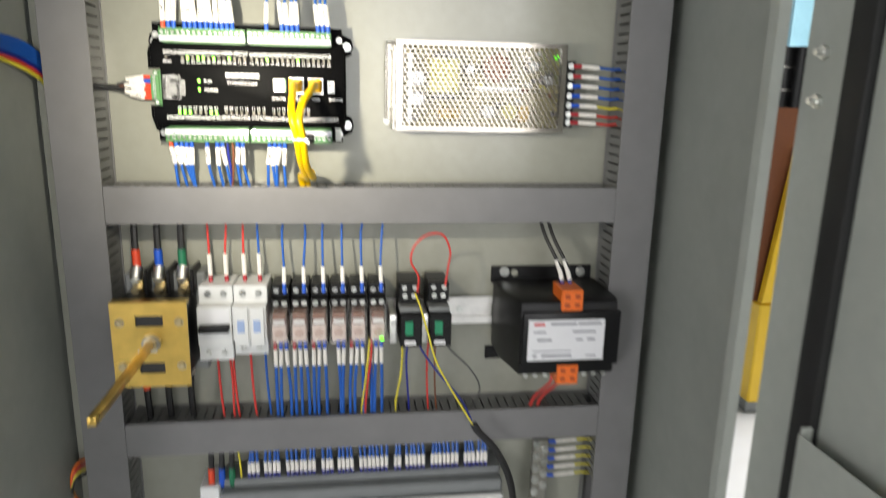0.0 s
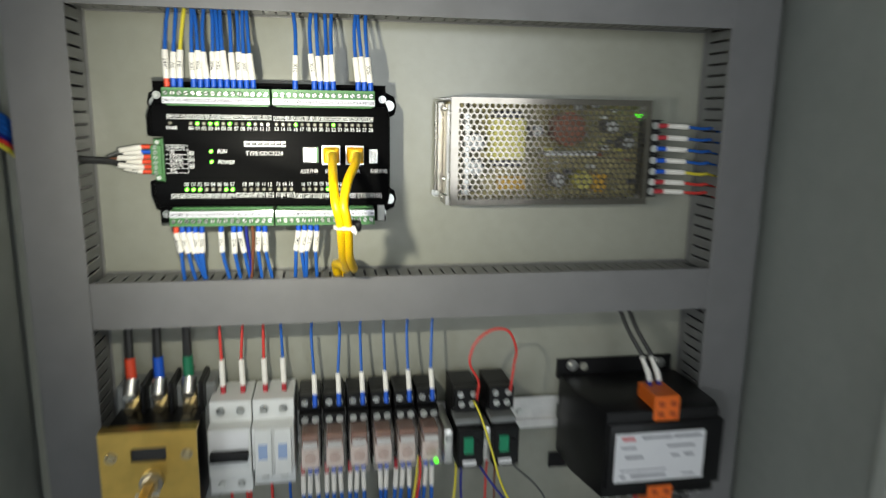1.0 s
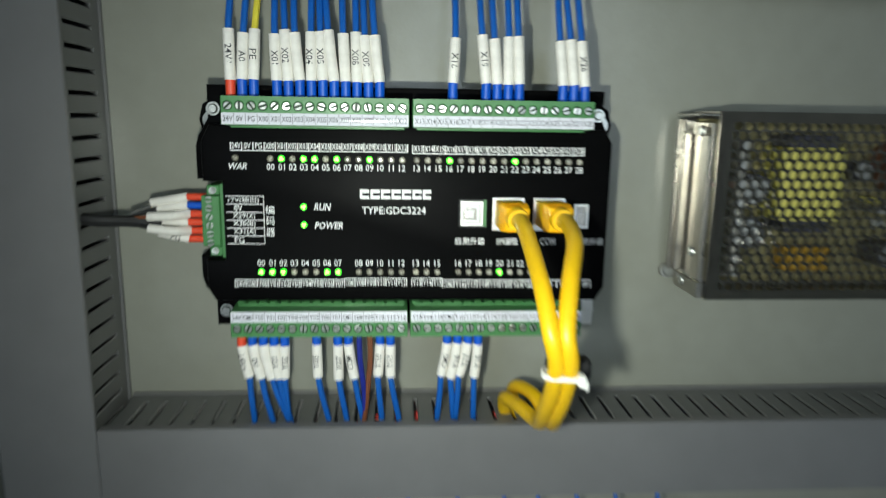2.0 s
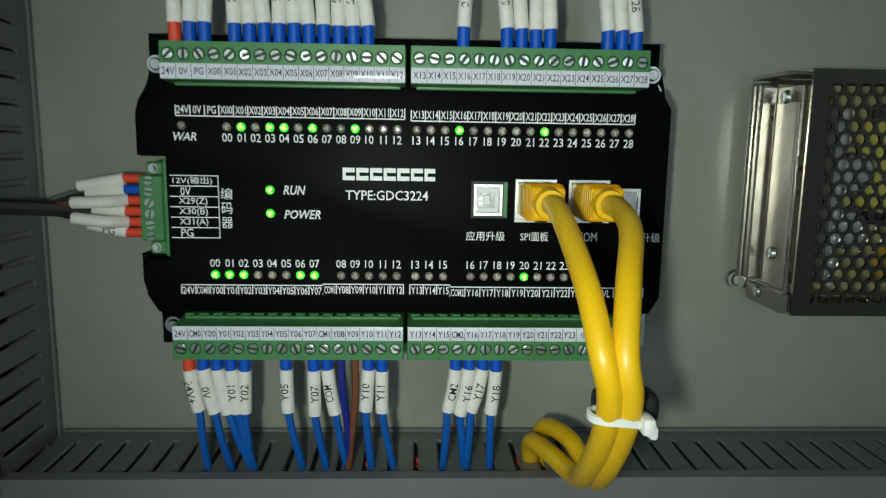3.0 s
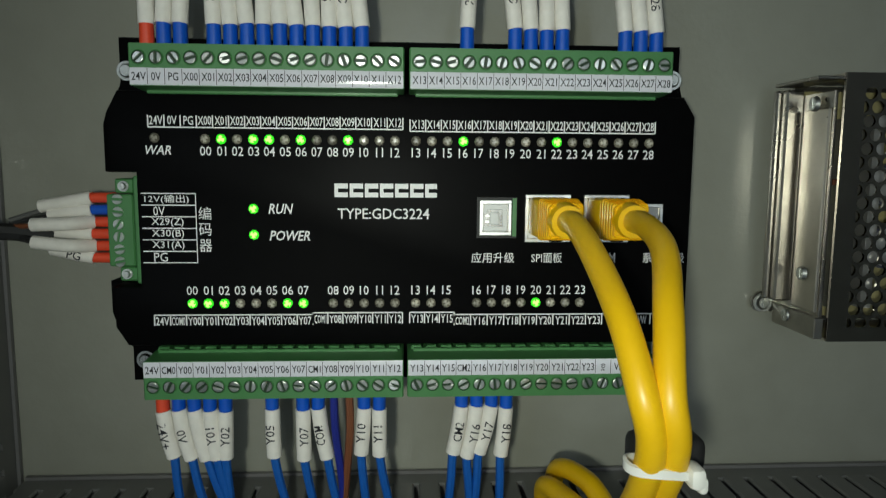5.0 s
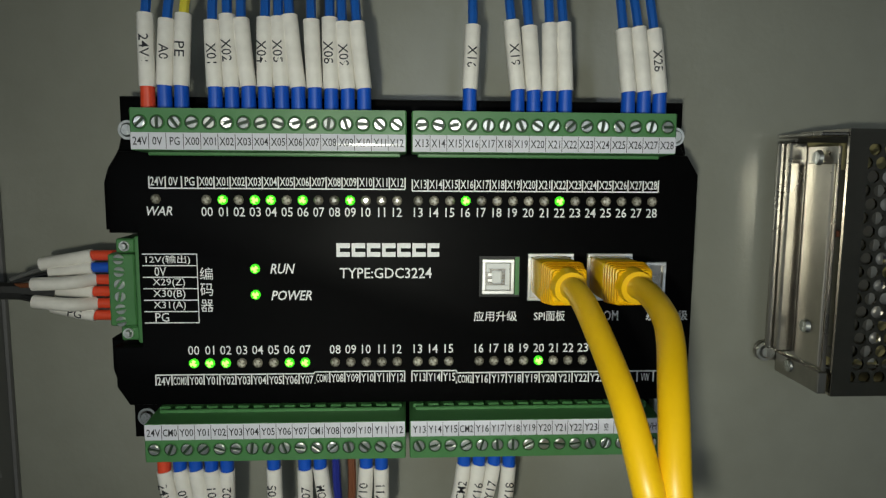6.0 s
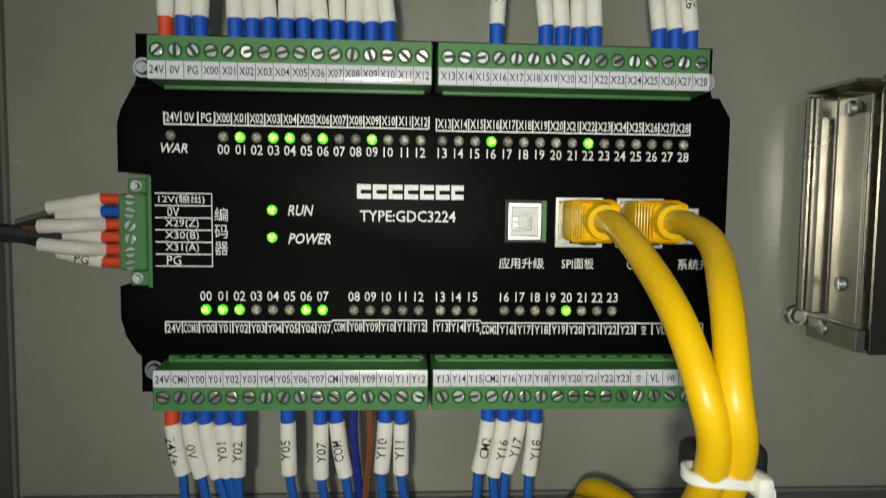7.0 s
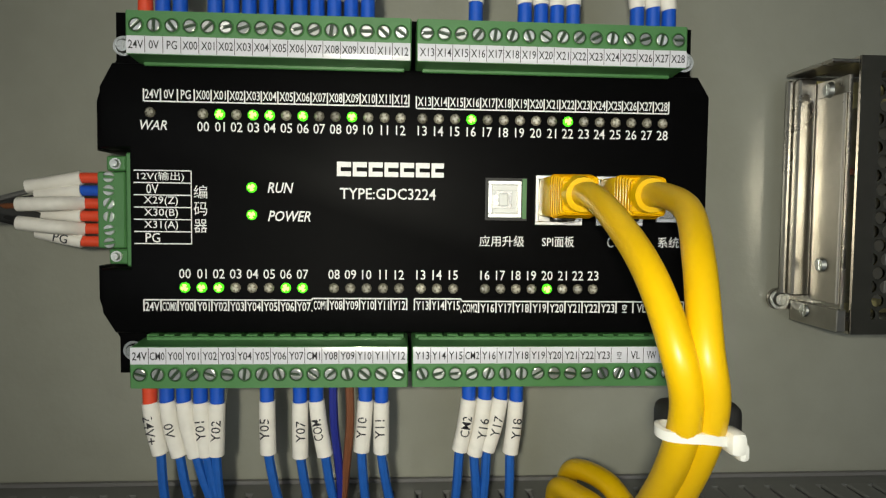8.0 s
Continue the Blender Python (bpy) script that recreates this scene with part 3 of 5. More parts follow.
LIT, DULL = led_mesh((LED_ON, LED_CORE)), led_mesh((LED_OFF, LED_OFF_CORE))
ON = {("x", i) for i in (1, 3, 4, 6, 9, 16, 22)} | {("y", i) for i in (0, 1, 2, 6, 7, 20)} | {"run", "power"}
for key, (x, z) in LED.items():
    piece("indicator_lamp", LIT if key in ON else DULL, front, Matrix.Translation(Vector((x, FY - 0.00005, z)) - front.matrix_world.translation) @ pose(0, 0, 0, 0, random.uniform(0, 180), 0))

# sockets in the front cover
def socket(name, x0, x1, z0, z1, label):
    bm = bmesh.new()
    t = 0.0013
    for r in ((x0, x1, z1 - t, z1), (x0, x1, z0, z0 + t), (x0, x0 + t, z0 + t, z1 - t), (x1 - t, x1, z0 + t, z1 - t)):
        box(bm, r[0], r[1], FY - 0.0010, FY - 0.0001, r[2], r[3], 0.0002)
    shell = part(name, bm, CHROME, plc, label)
    part("socket_cavity", boxes((x0 + t, x1 - t, FY - 0.0003, FY - 0.00015, z0 + t, z1 - t)), GALV if name == "usb_socket" else RUBBER, shell)
    return shell


usb = socket("usb_socket", -0.0685, -0.0575, 1.5175, 1.5295, "plated square printer-type socket")
part("opening", boxes((-0.0693, -0.0556, FY - 0.00018, FY - 0.00008, 1.5166, 1.5304)), RUBBER, usb)
inner = bmesh.new()
for r in ((-0.0670, -0.0590, 1.5262, 1.5280), (-0.0670, -0.0590, 1.5190, 1.5206), (-0.0606, -0.0590, 1.5206, 1.5262), (-0.0670, -0.0658, 1.5250, 1.5262)):
    box(inner, r[0], r[1], FY - 0.0008, FY - 0.0003, r[2], r[3], 0.0002)
part("inner_shell", inner, WHITE_PLASTIC, usb)
part("tongue", boxes((-0.0650, -0.0618, FY - 0.0011, FY - 0.0003, 1.5212, 1.5255), bevel=0.0004), WHITE_PLASTIC, usb)
for z in (1.5222, 1.5242):
    part("contact", boxes((-0.0664, -0.0651, FY - 0.0008, FY - 0.0003, z - 0.0004, z + 0.0004)), CHROME, usb)
part("board_edge", boxes((-0.0572, -0.0558, FY - 0.0005, FY - 0.0001, 1.5172, 1.5302)), GREEN, usb)
jack1 = socket("network_socket", -0.0530, -0.0372, 1.5152, 1.5315, "plated network socket")
jack2 = socket("network_socket", -0.0328, -0.0170, 1.5152, 1.5315, "plated network socket")
for j, x in ((jack1, -0.0451), (jack2, -0.0249)):
    part("socket_face", boxes((x - 0.0066, x - 0.0030, FY - 0.0008, FY - 0.0002, 1.5160, 1.5192), (x + 0.0030, x + 0.0066, FY - 0.0008, FY - 0.0002, 1.5160, 1.5192)), CHROME, j)
socket("usb_socket", -0.0125, -0.0052, 1.5165, 1.5285, "small plated socket beside the network sockets")
part("white_clip", boxes((-0.0050, 0.0012, 0.790, 0.806, 1.4655, 1.4800), bevel=0.0006), NYLON, plc, "small white plastic clip")

# encoder plug at the controller's side
enc = thing("encoder_plug", (-0.1905, 0.800, 1.519), "green six-way screw terminal plug in the controller's side", "terminal plug")
part("plug_body", boxes((-0.1930, -0.1843, 0.789, 0.812, 1.5063, 1.5307), bevel=0.0005), GREEN, enc)
part("flange", boxes((-0.1905, -0.1843, 0.790, 0.812, 1.5310, 1.5358), bevel=0.0005), GREEN, enc)
part("flange", boxes((-0.1900, -0.1838, 0.790, 0.812, 1.5012, 1.5060), bevel=0.0005), GREEN, enc)
part("header", boxes((-0.1840, -0.1812, 0.7885, 0.812, 1.5005, 1.5368), bevel=0.0005), GREEN, enc)
for z in (1.5333, 1.5037):
    part("flange_screw", cross_head(-0.1875, 0.7899, z, 0.0013), SCREW, enc)
for i in range(6):
    piece("terminal_screw", TERMINAL_SCREW, enc, Matrix.Translation(Vector((-0.1893, 0.7889, 1.5290 - i * 0.0042)) - enc.location) @ pose(0, 0, 0, 0, random.uniform(0, 180), 0))


# ---- leads with ferrules and marker sleeves ----
def lead(points, r, mat, label, ferrule=None, sleeve=None, text="", turn=-90, group="", name="wire"):
    """A lead along points. ferrule: (from, to, radius, material); sleeve: (points, radius)."""
    w = thing(name, points[0], label, "wire", group)
    core = part("core", tube(bmesh.new(), points, r), mat, w)
    if ferrule:
        a, b, fr, fm = ferrule
        bm = bmesh.new()
        rod(bm, a, b, fr, 14, fr * 0.93)
        part("ferrule", bm, fm, w)
    if sleeve:
        pts, sr = sleeve
        s = part("marker_sleeve", tube(bmesh.new(), pts, sr, 14, 5), SLEEVE, w)
        tip, along = Vector(pts[-1]), (Vector(pts[-1]) - Vector(pts[-2])).normalized()
        # A solid black disc caps the sleeve; its colour paints the shaded mouth.
        part("sleeve_mouth", rod(bmesh.new(), tip - along * 0.0004, tip + along * 0.0002, sr * 0.86, 12), RUBBER, s, "dark open end of the sleeve")
        if text:
            p = Vector(pts[len(pts) // 2])
            d = Vector(pts[-1]) - Vector(pts[0])
            lean = math.degrees(math.atan2(d.x, d.z))
            lean = (lean + 90) % 180 - 90
            bm = bmesh.new()
            letter(bm, text, p.x + random.uniform(-0.0006, 0.0006), p.y - sr * 1.03, p.z, 0.0030, 0.0023 * len(text), turn=turn - lean, bold=0.004)
            part("lettering", bm, BLACK_PRINT, s)
    return w


G_TOP, G_LOW = "input leads above the controller", "output leads below the controller"
TOP = [(-0.1752, 0.00521, {0: ("24V+", -3, 225), 1: ("A0", 10, 205), 2: ("PE", 10, 222), 4: ("X01", -7, 205), 5: ("X02", -12, 225), 6: ("", -21, 210), 7: ("X04", 1, 215), 8: ("X05", -9, 215),
                           9: ("", -26, 225), 10: ("", -10, 212), 11: ("X08", -4, 222), 12: ("X09", -17, 208), 13: ("", -23, 208)}),
       (-0.0892, 0.00521, {3: ("X16", 9, 202), 6: ("X19", -23, 218), 7: ("", -17, 203), 8: ("", -2, 215), 9: ("", -10, 215), 13: ("", -20, 200), 14: ("", -23, 205), 15: ("X28", -23, 205)})]
for x0, pitch, used in TOP:
    for i, (text, tilt, size) in used.items():
        x, j, long = x0 + i * pitch, tilt * 1e-4, size * 1e-4
        k = random.uniform(-0.003, 0.003)
        red = text == "24V+"
        mat = WIRE_YELLOW if text == "PE" else WIRE_BLUE
        f = FERRULE_RED if red else FERRULE_BLUE
        zs = 1.5845 + random.uniform(0, 0.0006)
        lead([(x, 0.783, 1.577), (x, 0.783, zs), (x + j, 0.7845, zs + long), (x + j * 1.6 + k * 0.3, 0.792, 1.628), (x + j * 1.6 + k, 0.797, 1.645), (x + j * 1.6 + k, 0.801, 1.665)], 0.00155, mat,
             ("yellow" if mat is WIRE_YELLOW else "blue") + " lead with a %s ferrule and a white marker sleeve" % ("red" if red else "blue"),
             ((x, 0.783, 1.5765), (x, 0.783, zs + 0.001), 0.00235, f), ([(x, 0.783, zs), (x + j * 0.55, 0.7835, zs + long / 2), (x + j, 0.7845, zs + long)], 0.0026), text, -90, G_TOP)
LOW = [(-0.1752, 0.00520, {0: ("24V+", -90, 27, 7), 1: ("0V", -90, 34, 40), 2: ("", 0, 34, 70), 3: ("Y01", 90, 16, 45), 4: ("Y02", 90, -7, 7), 7: ("Y05", 90, 2, 45), 9: ("Y07", 90, 0, 35), 10: ("COM", 90, 27, 40), 13: ("Y10", 90, -12, 20), 14: ("Y11", 90, 0, 45)}),
       (-0.0897, 0.00520, {3: ("CM2", 90, -27, -14), 4: ("Y16", 90, -30, 22), 5: ("Y17", 90, -40, -10), 6: ("Y18", 90, -15, 7)})]
for n, (x0, pitch, used) in enumerate(LOW):
    for i, (text, turn, tilt, drift) in used.items():
        x, j, k = x0 + i * pitch, tilt * 1e-4, drift * 1e-4
        red = text == "24V+"
        zs = 1.4588 - random.uniform(0, 0.001)
        long = random.uniform(0.0165, 0.0190)
        lead([(x, 0.783, 1.465), (x, 0.783, zs), (x + j * 0.5, 0.7832, zs - long * 0.6), (x + j, 0.784, zs - long), (x + j + k * 0.35, 0.7855, 1.430), (x + j + k, 0.7895, 1.414), (x + j + k * 1.15, 0.793, 1.403), (x + j + k * 1.2 + 0.006, 0.802, 1.388)], 0.00155, WIRE_BLUE,
             "blue lead with a %s ferrule and a white marker sleeve" % ("red" if red else "blue"),
             ((x, 0.783, 1.4655), (x, 0.783, zs - 0.001), 0.00235, FERRULE_RED if red else FERRULE_BLUE),
             ([(x, 0.783, zs), (x + j * 0.4, 0.7833, zs - long * 0.5), (x + j, 0.784, zs - long)], 0.0026), text, turn, G_LOW)
lead([(-0.1180, 0.783, 1.466), (-0.1175, 0.783, 1.450), (-0.1155, 0.786, 1.428), (-0.1160, 0.790, 1.408), (-0.112, 0.795, 1.390)], 0.0014, WIRE_NAVY, "bare dark blue lead in the lower terminals", group=G_LOW)
lead([(-0.1128, 0.783, 1.466), (-0.1125, 0.783, 1.450), (-0.1145, 0.786, 1.428), (-0.1165, 0.790, 1.405), (-0.113, 0.795, 1.390)], 0.0014, WIRE_BROWN, "bare brown lead in the lower terminals", group=G_LOW)

# encoder leads run together into a black jacket
for i in range(6):
    z = 1.5290 - i * 0.0042
    zm = 1.5185 + (2.5 - i) * 0.0024
    y = 0.799 - (0.006 if i in (2, 4) else 0)
    mat = (WIRE_GREY, WIRE_BLACK, WIRE_BROWN, WIRE_GREY, WIRE_BLACK, WIRE_BLACK)[i]
    f = FERRULE_BLUE if i == 1 else FERRULE_RED
    lead([(-0.192, 0.799, z), (-0.2020, 0.799, z), (-0.2100, y, (z * 0.6 + zm * 0.4)), (-0.2190, y, zm), (-0.2280, 0.795, 1.5185 + (2.5 - i) * 0.0011)], 0.0009, mat,
         "thin encoder lead with a %s ferrule and a white sleeve" % ("blue" if i == 1 else "red"),
         ((-0.1925, 0.799, z), (-0.2024, 0.799, z), 0.0019, f), ([(-0.2020, 0.799, z), (-0.2080, y, z * 0.75 + zm * 0.25), (-0.2165 if i % 2 else -0.2195, y, (z * 0.3 + zm * 0.7))], 0.0023),
         "PG" if i == 5 else "", -90, "encoder leads")
lead([(-0.2150, 0.798, 1.5150), (-0.2260, 0.795, 1.5172), (-0.2400, 0.788, 1.5185), (-0.2550, 0.788, 1.519), (-0.270, 0.79, 1.51)], 0.0029, RUBBER, "black jacketed encoder cable running into the duct", name="cable")


# ---- yellow network cables, tied together ----
def network_cable(x, path, label):
    c = thing("network_cable", (x, FY, 1.5235), label, "cable", "yellow network cables")
    plug = part("plug", boxes((x - 0.0068, x + 0.0062, 0.7705, FY, 1.5180, 1.5306), bevel=0.0014, seg=2), YELLOW, c)
    boot = bmesh.new()
    for k in range(5):
        y = 0.7695 - k * 0.0019
        s = 1 - k * 0.035
        box(boot, x - 0.0067 * s, x + 0.0067 * s, y - 0.0013, y + 0.0001, 1.5243 - 0.0066 * s, 1.5243 + 0.0066 * s, 0.0012, 2)
        box(boot, x - 0.0061 * s, x + 0.0061 * s, y - 0.0020, y - 0.0012, 1.5243 - 0.0060 * s, 1.5243 + 0.0060 * s, 0.0010, 1)
    boot = part("boot", boot, YELLOW, c, "ribbed yellow strain relief")
    a, b = Vector((x, 0.7605, 1.5247)), Vector(path[1])
    part("collar", rod(bmesh.new(), a + (a - b).normalized() * 0.001, a + (b - a).normalized() * 0.0035, 0.0056, 20, 0.0050), YELLOW, boot)
    part("latch", boxes((x - 0.0022, x + 0.0022, 0.772, FY - 0.001, 1.5168, 1.5195), bevel=0.0004), BLACK_PLASTIC, c)
    part("jacket", tube(bmesh.new(), path, 0.0035, 20, 10), YELLOW, c)
    return c


network_cable(-0.0451, [(-0.0451, 0.7605, 1.5247), (-0.0445, 0.748, 1.5238), (-0.0445, 0.727, 1.5170), (-0.0442, 0.706, 1.5065), (-0.0430, 0.694, 1.4930), (-0.0400, 0.695, 1.4810), (-0.0388, 0.704, 1.4660),
                         (-0.0375, 0.722, 1.4480), (-0.0340, 0.748, 1.4320), (-0.0390, 0.770, 1.4300), (-0.0430, 0.788, 1.4260), (-0.0380, 0.802, 1.4060), (-0.025, 0.806, 1.394)],
              "yellow network cable with a ribbed boot, looping into the duct")
network_cable(-0.0249, [(-0.0249, 0.7605, 1.5247), (-0.0245, 0.748, 1.5243), (-0.0270, 0.727, 1.5200), (-0.0335, 0.706, 1.5090), (-0.0370, 0.694, 1.4930), (-0.0349, 0.695, 1.4810), (-0.0337, 0.704, 1.4660),
                         (-0.0325, 0.722, 1.4470), (-0.0280, 0.750, 1.4310), (-0.0310, 0.774, 1.4340), (-0.0370, 0.795, 1.4290), (-0.0340, 0.805, 1.4060), (-0.015, 0.806, 1.394)],
              "yellow network cable with a ribbed boot, tied to its neighbour")
tie = thing("cable_tie", (-0.036, 0.699, 1.470), "white nylon tie round the yellow cables", "cable tie")
strap = bmesh.new()
bands = []
for k in range(32):
    a = 2 * math.pi * k / 32
    c, d = math.cos(a), math.sin(a)
    zc = 1.4744 - 0.0007 * c + 0.0003 * math.sin(3 * a)
    bands.append([strap.verts.new((-0.0366 + (0.0074 + g) * c, 0.6988 + (0.0044 + g) * d, zc + h)) for g, h in ((0, -0.0012), (0.0009, -0.0010), (0.0009, 0.0010), (0, 0.0012))])
for a, b in zip(bands, bands[1:] + bands[:1]):
    for k in range(4):
        strap.faces.new((a[k], b[k], b[(k + 1) % 4], a[(k + 1) % 4]))
bmesh.ops.recalc_face_normals(strap, faces=strap.faces)
part("strap", strap, NYLON, tie)
part("head", boxes((-0.0318, -0.0282, 0.6925, 0.6990, 1.4712, 1.4762), bevel=0.0013, seg=2), NYLON, tie)
part("tail", boxes((-0.0296, -0.0272, 0.6935, 0.6975, 1.4698, 1.4738), bevel=0.0011, seg=2), NYLON, tie, "cut stub of the tie")
# Rounded black block that shows on both sides of the tied cables.
wrap = part("cable_wrap", boxes((-0.0412, -0.0236, 0.7024, 0.7115, 1.4702, 1.4790), bevel=0.0026, seg=3), RUBBER)
tagged(wrap, "black foam wrap behind the tied yellow cables", "cable wrap")


# ---- the switching power supply ----
psu = thing("power_supply", (0.152, PY, 1.478), "perforated metal switching power supply with a screw terminal row", "power supply")
X0, X1, Z0, Z1, Y0 = 0.0605, 0.2505, 1.478, 1.5745, 0.7915
CB = 0.0010


def perforated(x0, x1, z0, z1, y, pitch, hole, solid):
    """A sheet of hexagonal cells, each with a round hole, inside a solid rim."""
    bm = bmesh.new()
    row = pitch * math.sqrt(3) / 2
    R = pitch / math.sqrt(3)
    nz = int((z1 - z0 - 2 * solid) / row)
    nx = int((x1 - x0 - 2 * solid) / pitch)
    ox, oz = (x0 + x1) / 2 - nx * pitch / 2 + pitch / 4, (z0 + z1) / 2 - (nz - 1) * row / 2
    for j in range(nz):
        for i in range(nx):
            cx, cz = ox + i * pitch + (pitch / 2 if j % 2 else 0), oz + j * row
            out, inn, deep = [], [], []
            for k in range(12):
                a = math.pi / 6 * k
                r = R if k % 2 else R * math.cos(math.pi / 6)
                out.append(bm.verts.new((cx + r * math.cos(a), y, cz + r * math.sin(a))))
                inn.append(bm.verts.new((cx + hole * math.cos(a), y, cz + hole * math.sin(a))))
                deep.append(bm.verts.new((cx + hole * math.cos(a), y + CB, cz + hole * math.sin(a))))
            for k in range(12):
                m = (k + 1) % 12
                bm.faces.new((out[k], out[m], inn[m], inn[k]))
                bm.faces.new((inn[k], inn[m], deep[m], deep[k]))
    w, h = nx * pitch / 2, (nz - 1) * row / 2 + R
    cx, cz = (x0 + x1) / 2 + pitch / 4 - pitch / 4, (z0 + z1) / 2
    xa, xb, za, zb = cx - w + pitch * 0.30, cx + w - pitch * 0.05, cz - h + R * 0.45, cz + h - R * 0.45
    for r in ((x0, x1, zb, z1), (x0, x1, z0, za), (x0, xa, za, zb), (xb, x1, za, zb)):
        box(bm, r[0], r[1], y - 0.0002, y + CB, r[2], r[3])
    return bm


cov = part("perforated_cover", perforated(X0, X1, Z0, Z1, Y0, 0.0056, 0.00228, 0.004), COVER, psu, "silver sheet cover with rows of round holes", 20)
part("cover_side", boxes((X0, X1, Y0 + CB, PY - 0.004, Z1 - 0.0011, Z1)), SHEET, cov)
part("cover_side", boxes((X0, X1, Y0 + CB, PY - 0.004, Z0, Z0 + 0.0011)), SHEET, cov)
chassis = bmesh.new()
box(chassis, 0.06000, 0.2600, PY - 0.0035, PY - 0.0015, Z0 + 0.0015, Z1 - 0.0015)
box(chassis, 0.05850, 0.06000, Y0 + 0.0030, PY - 0.0015, Z0 + 0.0060, Z1 - 0.0060)
chassis = part("chassis", chassis, GALV, psu, "zinc-plated steel chassis")
part("top_flap", boxes((0.05050, X0, Y0 + 0.0005, PY - 0.006, Z1 - 0.0025, Z1 - 0.0012), bevel=0.0003), GALV, chassis)
fold = boxes((0.05000, 0.05200, 0.8170, 0.8195, Z0 + 0.011, Z1 - 0.004), bevel=0.0006)
box(fold, 0.05200, 0.05870, 0.8130, 0.8195, Z0 + 0.011, Z1 - 0.004, 0.0006)
part("folded_edge", fold, GALV, chassis)
part("frame_plate", boxes((0.05710, 0.05850, 0.7950, 0.8100, Z0 + 0.010, Z1 - 0.012), bevel=0.0003), SHEET, chassis)
part("foot_strip", boxes((0.05650, 0.05990, Y0 + 0.0015, PY - 0.0040, Z0 + 0.0005, Z0 + 0.0085), bevel=0.0003), GALV, chassis)
tab = bmesh.new()
rod(tab, (0.05250, PY - 0.003, Z0 + 0.0085), (0.05250, PY - 0.0015, Z0 + 0.0085), 0.0042, 20)
box(tab, 0.05250, 0.06000, PY - 0.003, PY - 0.0015, Z0 + 0.0045, Z0 + 0.0125)
tab = part("mounting_tab", tab, GALV, chassis)
part("mounting_screw", cross_head(0.05250, PY - 0.0035, Z0 + 0.0085, 0.0029), SCREW, chassis)


def side_screw(y, z, r=0.0029):
    bm = bmesh.new()
    rod(bm, (0.05710, y, z), (0.05570, y, z), r, 18, r * 0.8)
    box(bm, 0.05555, 0.05580, y - r * 0.55, y + r * 0.55, z - 0.0003, z + 0.0003)
    box(bm, 0.05553, 0.05580, y - 0.0003, y + 0.0003, z - r * 0.55, z + r * 0.55)
    return bm


for y, z in ((0.8030, 1.5645), (0.8035, 1.5015), (0.8120, 1.4835)):
    part("side_screw", side_screw(y, z), SCREW, chassis)
part("circuit_board", boxes((0.060, 0.250, PY - 0.0085, PY - 0.0070, Z0 + 0.004, Z1 - 0.004)), PCB, psu)
part("transformer", boxes((0.098, 0.131, 0.795, PY - 0.0085, 1.519, 1.557), bevel=0.001), TAPE, psu, "yellow taped transformer")
part("transformer_core", boxes((0.102, 0.127, 0.7965, PY - 0.0086, 1.5130, 1.5630), bevel=0.0006), CAP, psu)
part("coil", rods(((0.174, 0.800, 1.5475), (0.174, PY - 0.0085, 1.5475), 0.0155), seg=28), COIL, psu, "copper-wound choke")
part("heat_sink", boxes((0.150, 0.200, 0.794, PY - 0.0085, 1.5235, 1.5275)), CAP_TOP, psu)
part("heat_sink", boxes((0.074, 0.078, 0.794, PY - 0.0085, 1.490, 1.560)), CAP_TOP, psu)
for x, z, r, m in ((0.085, 1.535, 0.008, CAP), (0.085, 1.512, 0.008, CAP), (0.190, 1.500, 0.0085, TAPE), (0.215, 1.550, 0.0065, CAP), (0.232, 1.535, 0.006, CAP), (0.165, 1.500, 0.007, CAP), (0.143, 1.545, 0.005, CAP)):
    c = part("capacitor", rods(((x, 0.798, z), (x, PY - 0.0085, z), r), seg=22), m, psu)
    part("capacitor_top", rods(((x, 0.7975, z), (x, 0.798, z), r * 0.88), seg=22), CAP_TOP if m is CAP else TAPE, c)
part("film_capacitor", boxes((0.200, 0.213, 0.800, PY - 0.0085, 1.489, 1.506), bevel=0.0008), CAP_YELLOW, psu)
part("film_capacitor", boxes((0.110, 0.135, 0.806, PY - 0.0085, 1.490, 1.503), bevel=0.0008), CAP_YELLOW, psu)
for k in range(26):
    x, z = random.uniform(0.066, 0.245), random.uniform(1.485, 1.568)
    s = random.uniform(0.002, 0.005)
    part("component", boxes((x, x + s * 1.5, random.uniform(0.806, 0.814), PY - 0.0085, z, z + s), bevel=0.0003), random.choice((CAP, CAP_TOP, PCB, WHITE_PLASTIC, TAPE, COIL)), psu)
part("indicator_lamp", rods(((0.240, 0.7935, 1.5605), (0.240, 0.802, 1.5605), 0.0018)), LED_ON, psu, "lit green lamp behind the cover")
part("terminal_row", boxes((0.2525, 0.2625, 0.797, PY - 0.004, 1.4840, 1.5570), bevel=0.0005), BLACK_PLASTIC, psu)
PW = [(1.5515, FERRULE_CRIMSON, WIRE_BLUE), (1.5405, FERRULE_CRIMSON, WIRE_BLUE), (1.5300, FERRULE_BLUE, WIRE_BLUE), (1.5190, FERRULE_BLUE, WIRE_BLUE), (1.5085, FERRULE_BLUE, WIRE_YELLOW), (1.4985, FERRULE_CRIMSON, WIRE_RED), (1.4895, FERRULE_CRIMSON, WIRE_RED)]
